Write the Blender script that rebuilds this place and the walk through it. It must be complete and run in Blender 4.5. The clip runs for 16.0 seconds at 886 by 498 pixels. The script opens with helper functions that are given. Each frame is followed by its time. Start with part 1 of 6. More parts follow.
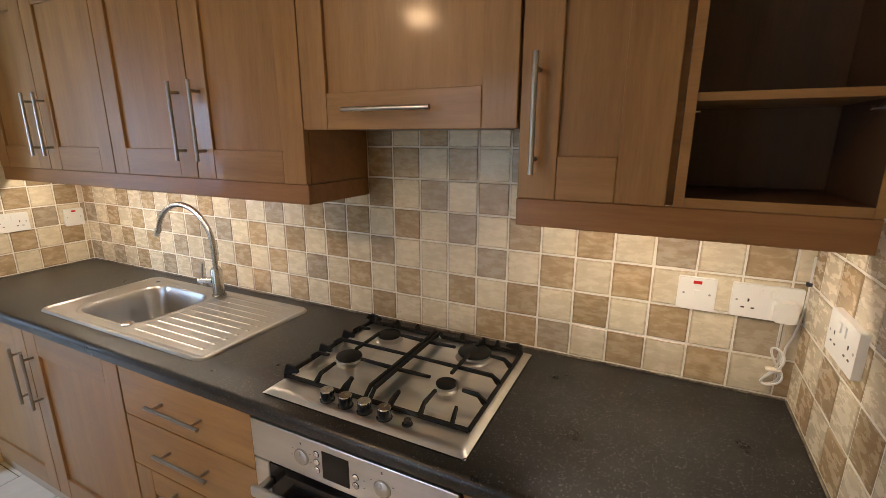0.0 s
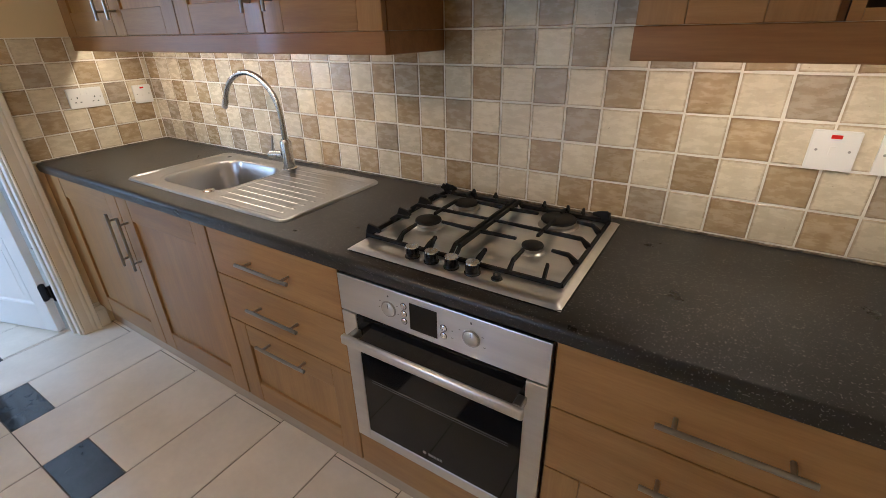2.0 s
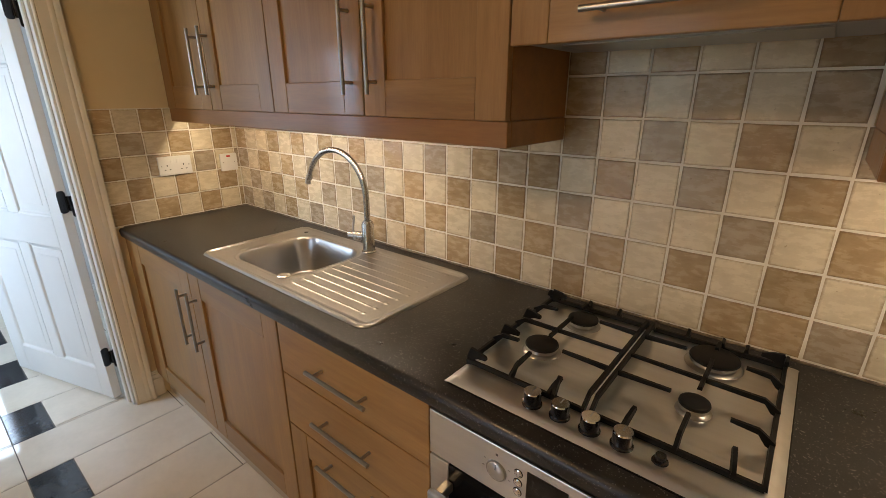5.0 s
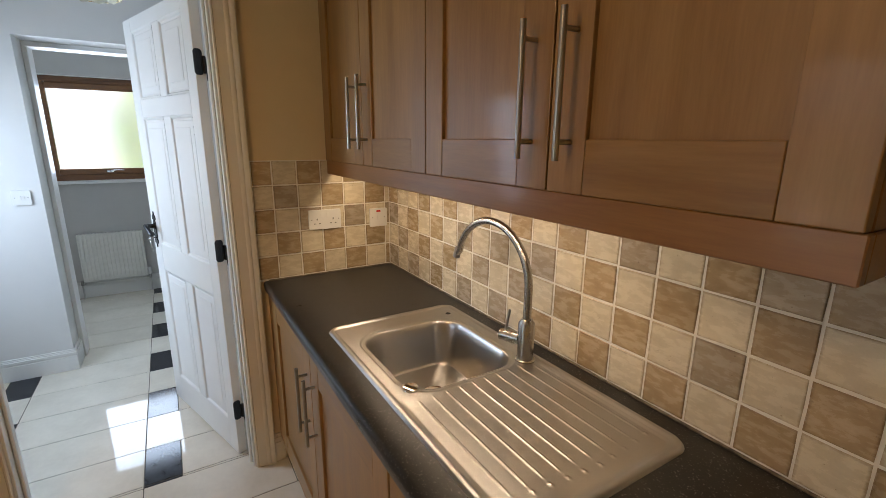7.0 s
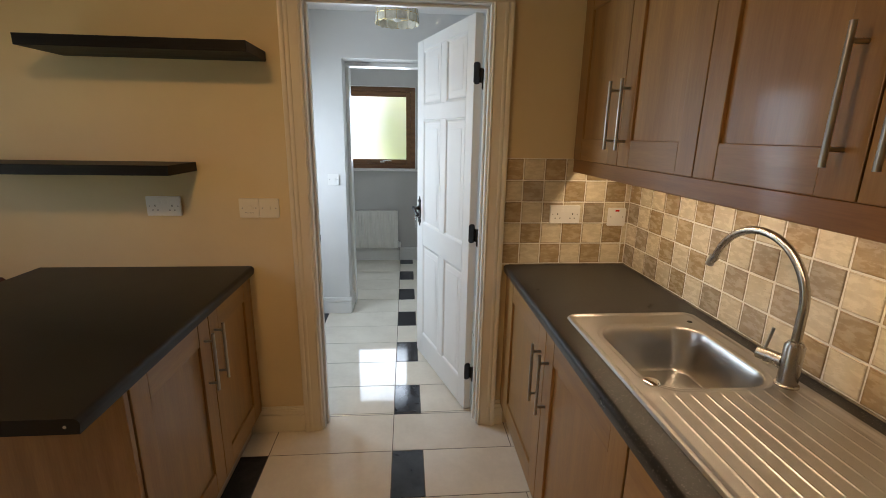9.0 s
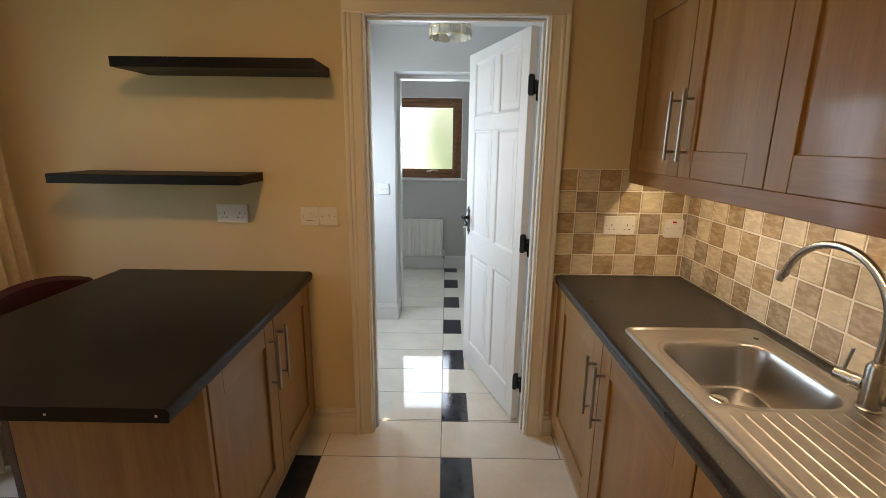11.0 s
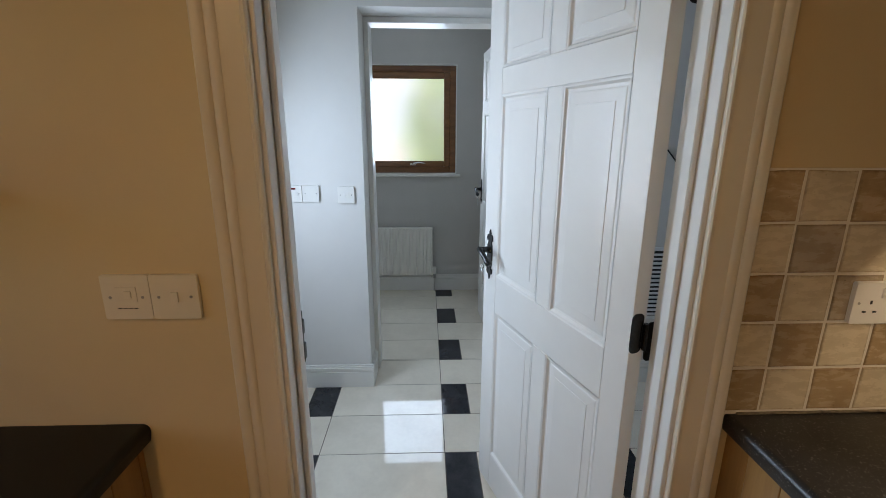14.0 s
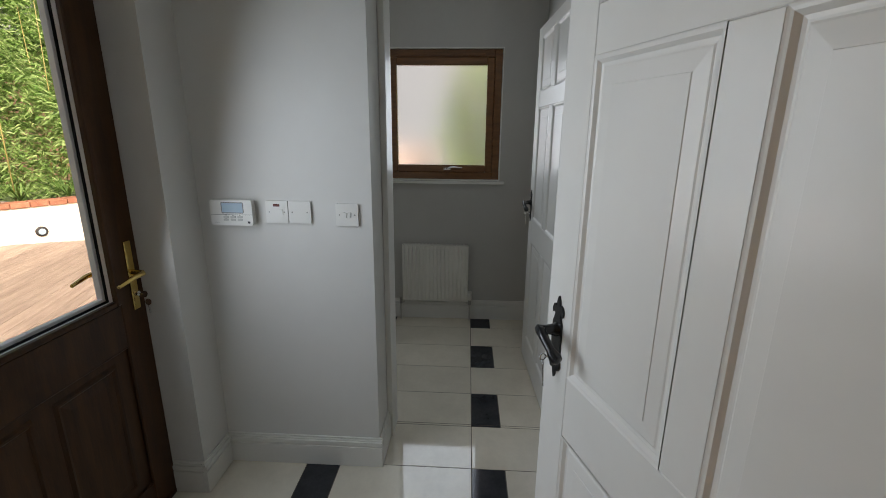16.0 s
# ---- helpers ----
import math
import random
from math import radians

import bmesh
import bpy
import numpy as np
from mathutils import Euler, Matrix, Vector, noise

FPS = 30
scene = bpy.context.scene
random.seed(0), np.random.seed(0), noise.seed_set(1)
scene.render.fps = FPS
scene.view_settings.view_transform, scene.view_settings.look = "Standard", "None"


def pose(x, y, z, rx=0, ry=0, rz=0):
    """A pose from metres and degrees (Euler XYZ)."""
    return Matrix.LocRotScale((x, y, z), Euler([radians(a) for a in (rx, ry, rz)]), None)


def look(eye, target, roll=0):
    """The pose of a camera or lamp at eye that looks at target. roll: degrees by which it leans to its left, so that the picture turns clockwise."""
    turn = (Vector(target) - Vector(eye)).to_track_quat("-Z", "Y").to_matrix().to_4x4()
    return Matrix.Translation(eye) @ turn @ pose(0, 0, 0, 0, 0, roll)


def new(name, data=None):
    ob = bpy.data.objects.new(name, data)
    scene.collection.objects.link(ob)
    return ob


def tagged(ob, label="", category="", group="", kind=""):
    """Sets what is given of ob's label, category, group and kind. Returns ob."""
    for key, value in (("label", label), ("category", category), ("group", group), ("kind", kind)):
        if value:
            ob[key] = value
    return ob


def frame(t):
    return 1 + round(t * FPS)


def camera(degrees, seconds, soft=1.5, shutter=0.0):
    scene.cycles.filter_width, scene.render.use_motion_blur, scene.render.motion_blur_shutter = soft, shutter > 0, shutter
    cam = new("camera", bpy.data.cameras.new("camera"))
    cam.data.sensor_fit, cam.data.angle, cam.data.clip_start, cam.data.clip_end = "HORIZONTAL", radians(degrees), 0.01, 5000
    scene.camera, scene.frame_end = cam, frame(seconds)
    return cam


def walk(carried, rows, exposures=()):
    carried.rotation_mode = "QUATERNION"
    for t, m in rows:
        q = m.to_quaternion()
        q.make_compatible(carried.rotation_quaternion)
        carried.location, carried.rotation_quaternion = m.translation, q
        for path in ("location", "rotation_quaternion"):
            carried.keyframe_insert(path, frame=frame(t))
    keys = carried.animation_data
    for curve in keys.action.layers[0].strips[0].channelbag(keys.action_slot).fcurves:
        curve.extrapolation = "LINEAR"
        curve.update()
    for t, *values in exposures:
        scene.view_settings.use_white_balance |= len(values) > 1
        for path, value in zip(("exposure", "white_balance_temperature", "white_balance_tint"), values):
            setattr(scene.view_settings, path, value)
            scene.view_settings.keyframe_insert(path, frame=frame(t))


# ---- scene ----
cam = camera(89.4, 16.0, soft=0.6)
PATH = [
    (0, (2.794, -1.314, 1.567), (1.941, 0.43, 1.082), 0.1),
    (0.5, (2.76, -1.339, 1.527), (1.87, 0.353, 0.94), -0.5),
    (1, (2.726, -1.349, 1.484), (1.797, 0.272, 0.77), -0.8),
    (1.5, (2.708, -1.346, 1.45), (1.759, 0.21, 0.627), -1.1),
    (2, (2.694, -1.341, 1.433), (1.728, 0.172, 0.551), -1.2),
    (2.5, (2.683, -1.341, 1.438), (1.699, 0.141, 0.525), -1.5),
    (3, (2.669, -1.347, 1.436), (1.654, 0.119, 0.529), -1.4),
    (3.2, (2.658, -1.349, 1.439), (1.622, 0.11, 0.543), -1.4),
    (5.5, (2.284, -1.148, 1.504), (1.027, 0.3, 0.936), 0.2),
    (6, (2.126, -1.096, 1.523), (0.783, 0.297, 1.018), 0.2),
    (6.5, (2.025, -1.035, 1.533), (0.53, 0.204, 1.053), 0.3),
    (7, (2.026, -0.93, 1.524), (0.368, 0.084, 1.051), 0.5),
    (7.5, (2.044, -0.906, 1.51), (0.258, -0.148, 1.023), 0.6),
    (8, (2.0435, -0.9585, 1.5185), (0.1825, -0.422, 1.0195), 0.45),
    (8.5, (2.056, -1.037, 1.538), (0.149, -0.712, 1.031), 0.6),
    (9, (2.123, -1.11, 1.538), (0.193, -0.946, 1.04), 1.0),
    (9.5, (2.176, -1.148, 1.534), (0.236, -1.075, 1.05), 1.3),
    (10, (2.186, -1.164, 1.547), (0.241, -1.152, 1.081), 1.4),
    (12.5, (1.717, -1.191, 1.536), (-0.229, -1.207, 1.073), 0.4),
    (13, (1.43, -1.249, 1.528), (-0.512, -1.199, 1.055), 0.4),
    (13.5, (1.164, -1.276, 1.516), (-0.773, -1.203, 1.022), 0.2),
    (14, (0.828, -1.262, 1.498), (-1.105, -1.191, 0.989), 0.2),
    (14.5, (0.537, -1.229, 1.492), (-1.396, -1.165, 0.982), 0.1),
    (15, (0.252, -1.238, 1.46), (-1.683, -1.154, 0.961), -0.1),
    (15.5, (0.058, -1.252, 1.471), (-1.876, -1.175, 0.967), -0.0),
    (16, (0.106, -1.228, 1.487), (-1.824, -1.332, 0.975), 0.5),
]
walk(cam, [(t, look(eye, target, roll)) for t, eye, target, roll in PATH],
     [(0, 2.6, 5950, 15), (0.5, 2.55, 5550, 15), (1.5, 2.45, 5500, 15), (3, 2.4, 5500, 15), (5.5, 2.25, 6800, 16), (7, 1.9, 6900, 18), (8, 1.6, 7200, 18), (9, 1.8, 7500, 18), (10, 1.9, 7600, 18), (12.5, 1.95, 7600, 18), (13.3, 1.7, 7500, 18), (14.2, 1.35, 7000, 18), (15.2, 0.65, 7300, 18), (16, 0.6, 8300, 20)])

# ---- world, sun, lights ----
world = bpy.data.worlds.new("sky_world")
scene.world = world
world.use_nodes = True
wn = world.node_tree.nodes
sky = wn.new("ShaderNodeTexSky")
sky.sky_type = 'NISHITA'
sky.sun_disc = False
sky.sun_elevation = radians(48)
sky.sun_rotation = radians(52)
sky.air_density, sky.dust_density = 1.0, 4.0
wn["Background"].inputs["Strength"].default_value = 0.15
world.node_tree.links.new(sky.outputs["Color"], wn["Background"].inputs["Color"])

sun_data = bpy.data.lights.new("sun", 'SUN')
sun_data.energy, sun_data.angle, sun_data.color = 5.0, radians(10), (1.0, 0.97, 0.92)
sun = new("sun", sun_data)
sun.matrix_world = look((8, 4, 14), (-5, -6, 0))


def area_lamp(name, eye, target, sx, sy, watts, colour):
    d = bpy.data.lights.new(name, 'AREA')
    d.shape, d.size, d.size_y, d.energy, d.color = 'RECTANGLE', sx, sy, watts, colour
    ob = new(name, d)
    ob.matrix_world = look(eye, target)
    return ob


DAY = (0.55, 0.76, 1.0)
WARM = (1.0, 0.82, 0.56)
area_lamp("daylight_patio", (1.1, -3.36, 1.10), (1.1, -1.0, 1.0), 1.0, 1.8, 1.1, DAY)
area_lamp("daylight_hall_door", (-0.95, -2.30, 1.42), (-0.95, 0, 0.85), 0.62, 0.90, 5.6, DAY).data.spread = radians(158)
area_lamp("daylight_back_window", (-3.26, -1.43, 1.58), (0, -1.43, 1.58), 0.64, 0.75, 4.0, DAY)
area_lamp("strip_glow_sink", (0.78, -0.262, 1.420), (0.78, -0.275, 1.0), 1.36, 0.02, 0.74, WARM)
area_lamp("strip_glow_corner", (2.78, -0.262, 1.420), (2.78, -0.275, 1.0), 0.44, 0.02, 0.32, WARM)
CEILING_LAMP = (1.40, -1.83)
bulb_data = bpy.data.lights.new("ceiling_lamp_glow", 'POINT')
bulb_data.energy, bulb_data.color, bulb_data.shadow_soft_size = 1.2, (1.0, 0.635, 0.30), 0.07
new("ceiling_lamp_glow", bulb_data).location = (*CEILING_LAMP, 2.27)
area_lamp("ceiling_lamp_down", (*CEILING_LAMP, 2.25), (CEILING_LAMP[0], CEILING_LAMP[1] + 0.001, 0), 0.16, 0.16, 2.0, (1.0, 0.635, 0.30))

# ---- materials ----


def nodes_of(name):
    m = bpy.data.materials.new(name)
    m.use_nodes = True
    nt = m.node_tree
    return m, nt, nt.nodes["Principled BSDF"]


def surf(name, c1, c2, rough=0.5, metal=0.0, scale=6.0, stretch=(1, 1, 1), bump=0.0, bump_scale=120.0,
         bump_stretch=None, rough_var=0.12, vary=0.0, coat=0.0, fleck=None, spec=0.5, detail=6.0, lo=0.35, hi=0.65, fine=0.0, dist=0.0005):
    """A two-scale procedural surface: broad mottling, fine grain, uneven gloss, fine relief."""
    m, nt, b = nodes_of(name)
    N, L = nt.nodes.new, nt.links.new
    tc = N("ShaderNodeTexCoord")
    mp = N("ShaderNodeMapping")
    mp.inputs["Scale"].default_value = stretch
    L(tc.outputs["Object"], mp.inputs["Vector"])
    info = N("ShaderNodeObjectInfo")
    shift = N("ShaderNodeVectorMath")
    shift.operation = 'MULTIPLY_ADD'
    shift.inputs[1].default_value = (37.0, 19.0, 23.0)
    L(info.outputs["Random"], shift.inputs[0])
    L(mp.outputs["Vector"], shift.inputs[2])
    n1 = N("ShaderNodeTexNoise")
    n1.inputs["Scale"].default_value, n1.inputs["Detail"].default_value = scale, detail
    n1.inputs["Roughness"].default_value = 0.62
    L(shift.outputs[0], n1.inputs["Vector"])
    ramp = N("ShaderNodeValToRGB")
    ramp.color_ramp.elements[0].position, ramp.color_ramp.elements[1].position = lo, hi
    ramp.color_ramp.elements[0].color, ramp.color_ramp.elements[1].color = (*c1, 1), (*c2, 1)
    L(n1.outputs["Fac"], ramp.inputs["Fac"])
    out = ramp.outputs["Color"]
    if fine:
        n2 = N("ShaderNodeTexNoise")
        n2.inputs["Scale"].default_value, n2.inputs["Detail"].default_value = scale * 9, 3
        L(shift.outputs[0], n2.inputs["Vector"])
        hs = N("ShaderNodeHueSaturation")
        mr = N("ShaderNodeMapRange")
        mr.inputs["From Min"].default_value, mr.inputs["From Max"].default_value = 0.3, 0.7
        mr.inputs["To Min"].default_value, mr.inputs["To Max"].default_value = 1 - fine, 1 + fine
        L(n2.outputs["Fac"], mr.inputs["Value"])
        L(mr.outputs[0], hs.inputs["Value"])
        L(out, hs.inputs["Color"])
        out = hs.outputs["Color"]
    if vary:
        hv = N("ShaderNodeHueSaturation")
        mv = N("ShaderNodeMapRange")
        mv.inputs["To Min"].default_value, mv.inputs["To Max"].default_value = 1 - vary, 1 + vary
        L(info.outputs["Random"], mv.inputs["Value"])
        L(mv.outputs[0], hv.inputs["Value"])
        L(out, hv.inputs["Color"])
        out = hv.outputs["Color"]
    if fleck:
        nf = N("ShaderNodeTexNoise")
        nf.inputs["Scale"].default_value, nf.inputs["Detail"].default_value = fleck[0], 1.0
        L(tc.outputs["Object"], nf.inputs["Vector"])
        rf = N("ShaderNodeValToRGB")
        rf.color_ramp.elements[0].position, rf.color_ramp.elements[1].position = fleck[1], fleck[1] + 0.04
        L(nf.outputs["Fac"], rf.inputs["Fac"])
        mf = N("ShaderNodeMix")
        mf.data_type = 'RGBA'
        L(rf.outputs["Color"], mf.inputs[0])
        L(out, mf.inputs[6])
        mf.inputs[7].default_value = (*fleck[2], 1)
        out = mf.outputs[2]
    b.inputs["Specular IOR Level"].default_value = spec
    L(out, b.inputs["Base Color"])
    b.inputs["Metallic"].default_value = metal
    rr = N("ShaderNodeMapRange")
    rr.inputs["To Min"].default_value, rr.inputs["To Max"].default_value = max(0.02, rough - rough_var), min(1, rough + rough_var)
    L(n1.outputs["Fac"], rr.inputs["Value"])
    L(rr.outputs[0], b.inputs["Roughness"])
    if coat:
        b.inputs["Coat Weight"].default_value, b.inputs["Coat Roughness"].default_value = coat, 0.12
    if bump:
        mb = N("ShaderNodeMapping")
        mb.inputs["Scale"].default_value = bump_stretch or (1, 1, 1)
        L(tc.outputs["Object"], mb.inputs["Vector"])
        nb = N("ShaderNodeTexNoise")
        nb.inputs["Scale"].default_value, nb.inputs["Detail"].default_value = bump_scale, 4
        L(mb.outputs["Vector"], nb.inputs["Vector"])
        bp = N("ShaderNodeBump")
        bp.inputs["Strength"].default_value, bp.inputs["Distance"].default_value = bump, dist
        L(nb.outputs["Fac"], bp.inputs["Height"])
        L(bp.outputs["Normal"], b.inputs["Normal"])
    return m


def glow(name, colour, strength):
    m, nt, b = nodes_of(name)
    b.inputs["Base Color"].default_value = (*(0.05 * c for c in colour), 1)
    b.inputs["Emission Color"].default_value, b.inputs["Emission Strength"].default_value = (*colour, 1), strength
    return m


def glass_mat(name, rough=0.0, ior=1.45, colour=(1, 1, 1)):
    m, nt, b = nodes_of(name)
    b.inputs["Base Color"].default_value = (*colour, 1)
    b.inputs["Roughness"].default_value, b.inputs["IOR"].default_value = rough, ior
    b.inputs["Transmission Weight"].default_value = 1.0
    return m


WOOD_A, WOOD_B = (0.268, 0.135, 0.041), (0.355, 0.194, 0.065)
wood_v = surf("beech_upright_grain", WOOD_A, WOOD_B, 0.42, scale=5, stretch=(5, 5, 0.45), bump=0.15, bump_scale=60, bump_stretch=(8, 8, 0.5), vary=0.07, fine=0.06, coat=0.25)
wood_h = surf("beech_level_grain", WOOD_A, WOOD_B, 0.42, scale=5, stretch=(0.45, 5, 5), bump=0.15, bump_scale=60, bump_stretch=(0.5, 8, 8), vary=0.07, fine=0.06, coat=0.25)
wood_pelmet = surf("beech_pelmet_grain", (0.245, 0.110, 0.032), (0.315, 0.148, 0.046), 0.4, scale=5, stretch=(0.4, 6, 6), bump=0.12, bump_scale=60, bump_stretch=(0.5, 8, 8), fine=0.06, coat=0.2)
# Inner boards, a much darker brown than the beech fronts.
wood_in = surf("dark_brown_cabinet_inner", (0.075, 0.036, 0.016), (0.11, 0.055, 0.025), 0.5, scale=5, stretch=(5, 5, 0.5), fine=0.05)
worktop_m = surf("black_speckled_laminate", (0.016, 0.0155, 0.015), (0.028, 0.027, 0.025), 0.30, scale=9, bump=0.35, bump_scale=420, rough_var=0.07, fleck=(250.0, 0.655, (0.14, 0.135, 0.125)), spec=0.42)
bar_top_m = surf("black_plain_laminate", (0.010, 0.0098, 0.0088), (0.014, 0.0136, 0.0125), 0.34, scale=7, bump=0.25, bump_scale=420, rough_var=0.06, spec=0.22)
steel = surf("brushed_steel", (0.66, 0.66, 0.65), (0.74, 0.74, 0.73), 0.31, 1.0, scale=5, stretch=(0.3, 6, 6), rough_var=0.012)
steel_sink = surf("satin_sink_steel", (0.45, 0.44, 0.425), (0.50, 0.49, 0.475), 0.30, 1.0, scale=3, rough_var=0.012)
steel_dark = surf("satin_nickel", (0.38, 0.37, 0.35), (0.44, 0.43, 0.40), 0.3, 1.0, scale=8, rough_var=0.015)
tap_steel = surf("brushed_tap_steel", (0.42, 0.40, 0.37), (0.47, 0.45, 0.42), 0.27, 1.0, scale=8, rough_var=0.015)
chrome = surf("polished_chrome", (0.75, 0.75, 0.75), (0.8, 0.8, 0.8), 0.1, 1.0, rough_var=0.03)
iron = surf("matt_black_enamel", (0.005, 0.005, 0.005), (0.010, 0.0095, 0.009), 0.5, scale=25, bump=0.3, bump_scale=250, spec=0.22)
iron_gloss = surf("black_wrought_iron", (0.006, 0.006, 0.007), (0.011, 0.011, 0.012), 0.24, scale=25, bump=0.3, bump_scale=160)
black_glass = surf("black_oven_glass", (0.005, 0.005, 0.005), (0.007, 0.007, 0.007), 0.06, rough_var=0.02, spec=0.3)
rack_m = surf("oven_rack_metal", (0.10, 0.10, 0.10), (0.14, 0.14, 0.14), 0.35, 1.0)
plastic = surf("white_switch_plastic", (0.79, 0.78, 0.74), (0.83, 0.82, 0.78), 0.32, scale=3, rough_var=0.05)
plastic_ivory = surf("ivory_switch_plastic", (0.77, 0.71, 0.58), (0.81, 0.75, 0.62), 0.35, scale=3, rough_var=0.05)
slot_m = surf("socket_slot_dark", (0.015, 0.015, 0.015), (0.02, 0.02, 0.02), 0.6)
red_m = surf("red_neon_window", (0.55, 0.02, 0.015), (0.62, 0.03, 0.02), 0.25)
button_m = surf("pale_grey_button", (0.50, 0.50, 0.47), (0.56, 0.56, 0.53), 0.4, scale=4)
neon_off_m = surf("unlit_neon_window", (0.10, 0.012, 0.010), (0.14, 0.016, 0.012), 0.25)
lcd_m = surf("grey_lcd", (0.24, 0.38, 0.48), (0.29, 0.43, 0.53), 0.2, scale=20)
brass = surf("polished_brass", (0.72, 0.50, 0.16), (0.8, 0.58, 0.22), 0.2, 1.0, scale=14, rough_var=0.06)
kitchen_paint = surf("magnolia_emulsion", (0.675, 0.545, 0.325), (0.725, 0.59, 0.36), 0.62, scale=1.6, bump=0.12, bump_scale=160, rough_var=0.06)
hall_paint = surf("pale_grey_emulsion", (0.70, 0.69, 0.66), (0.75, 0.74, 0.71), 0.6, scale=1.4, bump=0.12, bump_scale=160, rough_var=0.06)
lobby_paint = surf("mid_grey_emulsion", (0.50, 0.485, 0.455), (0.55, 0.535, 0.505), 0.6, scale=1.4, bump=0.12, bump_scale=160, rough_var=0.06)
ceiling_paint = surf("white_ceiling_emulsion", (0.78, 0.77, 0.74), (0.82, 0.81, 0.78), 0.7, scale=2, bump=0.1, bump_scale=140)
gloss_white = surf("white_satin_gloss", (0.76, 0.75, 0.71), (0.81, 0.80, 0.76), 0.42, scale=2.2, bump=0.08, bump_scale=35, rough_var=0.06, coat=0.15)
gloss_cream = surf("cream_satin_gloss", (0.74, 0.68, 0.56), (0.79, 0.73, 0.60), 0.32, scale=2.2, bump=0.08, bump_scale=35, rough_var=0.06, coat=0.15)


def tile_surf(name, low, mid, high, stain, vary):
    """A tumbled glazed tile: drifting level veins, cloudy patches, small pits, and a worn brown edge."""
    m, nt, b = nodes_of(name)
    N, L = nt.nodes.new, nt.links.new
    tc, info, sep = N("ShaderNodeTexCoord"), N("ShaderNodeObjectInfo"), N("ShaderNodeSeparateXYZ")
    L(tc.outputs["Object"], sep.inputs[0])
    mp = N("ShaderNodeMapping")
    mp.inputs["Scale"].default_value = (0.55, 1.40, 1.0)
    L(tc.outputs["Object"], mp.inputs["Vector"])

    def math_node(op, a, c, d=None):
        n = N("ShaderNodeMath")
        n.operation = op
        for k, v in enumerate((a, c, d)):
            if v is None:
                continue
            if isinstance(v, (int, float)):
                n.inputs[k].default_value = v
            else:
                L(v, n.inputs[k])
        return n.outputs[0]

    def moved(source, by):
        v = N("ShaderNodeVectorMath")
        v.operation = 'MULTIPLY_ADD'
        v.inputs[1].default_value = by
        L(info.outputs["Random"], v.inputs[0])
        L(source, v.inputs[2])
        return v.outputs[0]

    def grain(vec, scale, detail, twist=0.0):
        n = N("ShaderNodeTexNoise")
        n.inputs["Scale"].default_value, n.inputs["Detail"].default_value = scale, detail
        n.inputs["Distortion"].default_value, n.inputs["Roughness"].default_value = twist, 0.6
        L(vec, n.inputs["Vector"])
        return n.outputs["Fac"]
    veins = grain(moved(mp.outputs["Vector"], (41.0, 17.0, 29.0)), 42.0, 7.0, 0.2)
    plain = moved(tc.outputs["Object"], (13.0, 31.0, 7.0))
    cloud, fine, pit = grain(plain, 14.0, 3.0), grain(plain, 260.0, 2.0), grain(plain, 120.0, 1.5)
    ramp = N("ShaderNodeValToRGB")
    e = ramp.color_ramp.elements
    e[0].position, e[1].position = 0.24, 0.78
    e[0].color, e[1].color = (*low, 1), (*high, 1)
    k = e.new(0.50)
    k.color = (*mid, 1)
    L(math_node('ADD', math_node('MULTIPLY', veins, 0.52), math_node('MULTIPLY', cloud, 0.48)), ramp.inputs["Fac"])
    hs = N("ShaderNodeHueSaturation")
    L(math_node('ADD', math_node('MULTIPLY_ADD', info.outputs["Random"], 2 * vary, 0.94 - vary), math_node('MULTIPLY', fine, 0.12)), hs.inputs["Value"])
    L(ramp.outputs["Color"], hs.inputs["Color"])
    rim = math_node('MAXIMUM', math_node('ABSOLUTE', sep.outputs[0], 0), math_node('ABSOLUTE', sep.outputs[1], 0))
    worn = N("ShaderNodeMapRange")
    worn.inputs["From Min"].default_value, worn.inputs["From Max"].default_value = 0.0475, 0.0525
    L(math_node('MULTIPLY_ADD', pit, 0.008, rim), worn.inputs["Value"])
    holes = N("ShaderNodeMapRange")
    holes.inputs["From Min"].default_value, holes.inputs["From Max"].default_value = 0.73, 0.77
    L(pit, holes.inputs["Value"])
    mix = N("ShaderNodeMix")
    mix.data_type = 'RGBA'
    L(math_node('MULTIPLY', math_node('MAXIMUM', worn.outputs[0], holes.outputs[0]), 0.6), mix.inputs[0])
    L(hs.outputs["Color"], mix.inputs[6])
    mix.inputs[7].default_value = (*stain, 1)
    L(mix.outputs[2], b.inputs["Base Color"])
    L(math_node('MULTIPLY_ADD', veins, 0.22, 0.16), b.inputs["Roughness"])
    bp = N("ShaderNodeBump")
    bp.inputs["Strength"].default_value, bp.inputs["Distance"].default_value = 0.55, 0.0018
    L(math_node('ADD', math_node('MULTIPLY', veins, 0.6), math_node('MULTIPLY_ADD', holes.outputs[0], -0.5, cloud)), bp.inputs["Height"])
    L(bp.outputs["Normal"], b.inputs["Normal"])
    return m


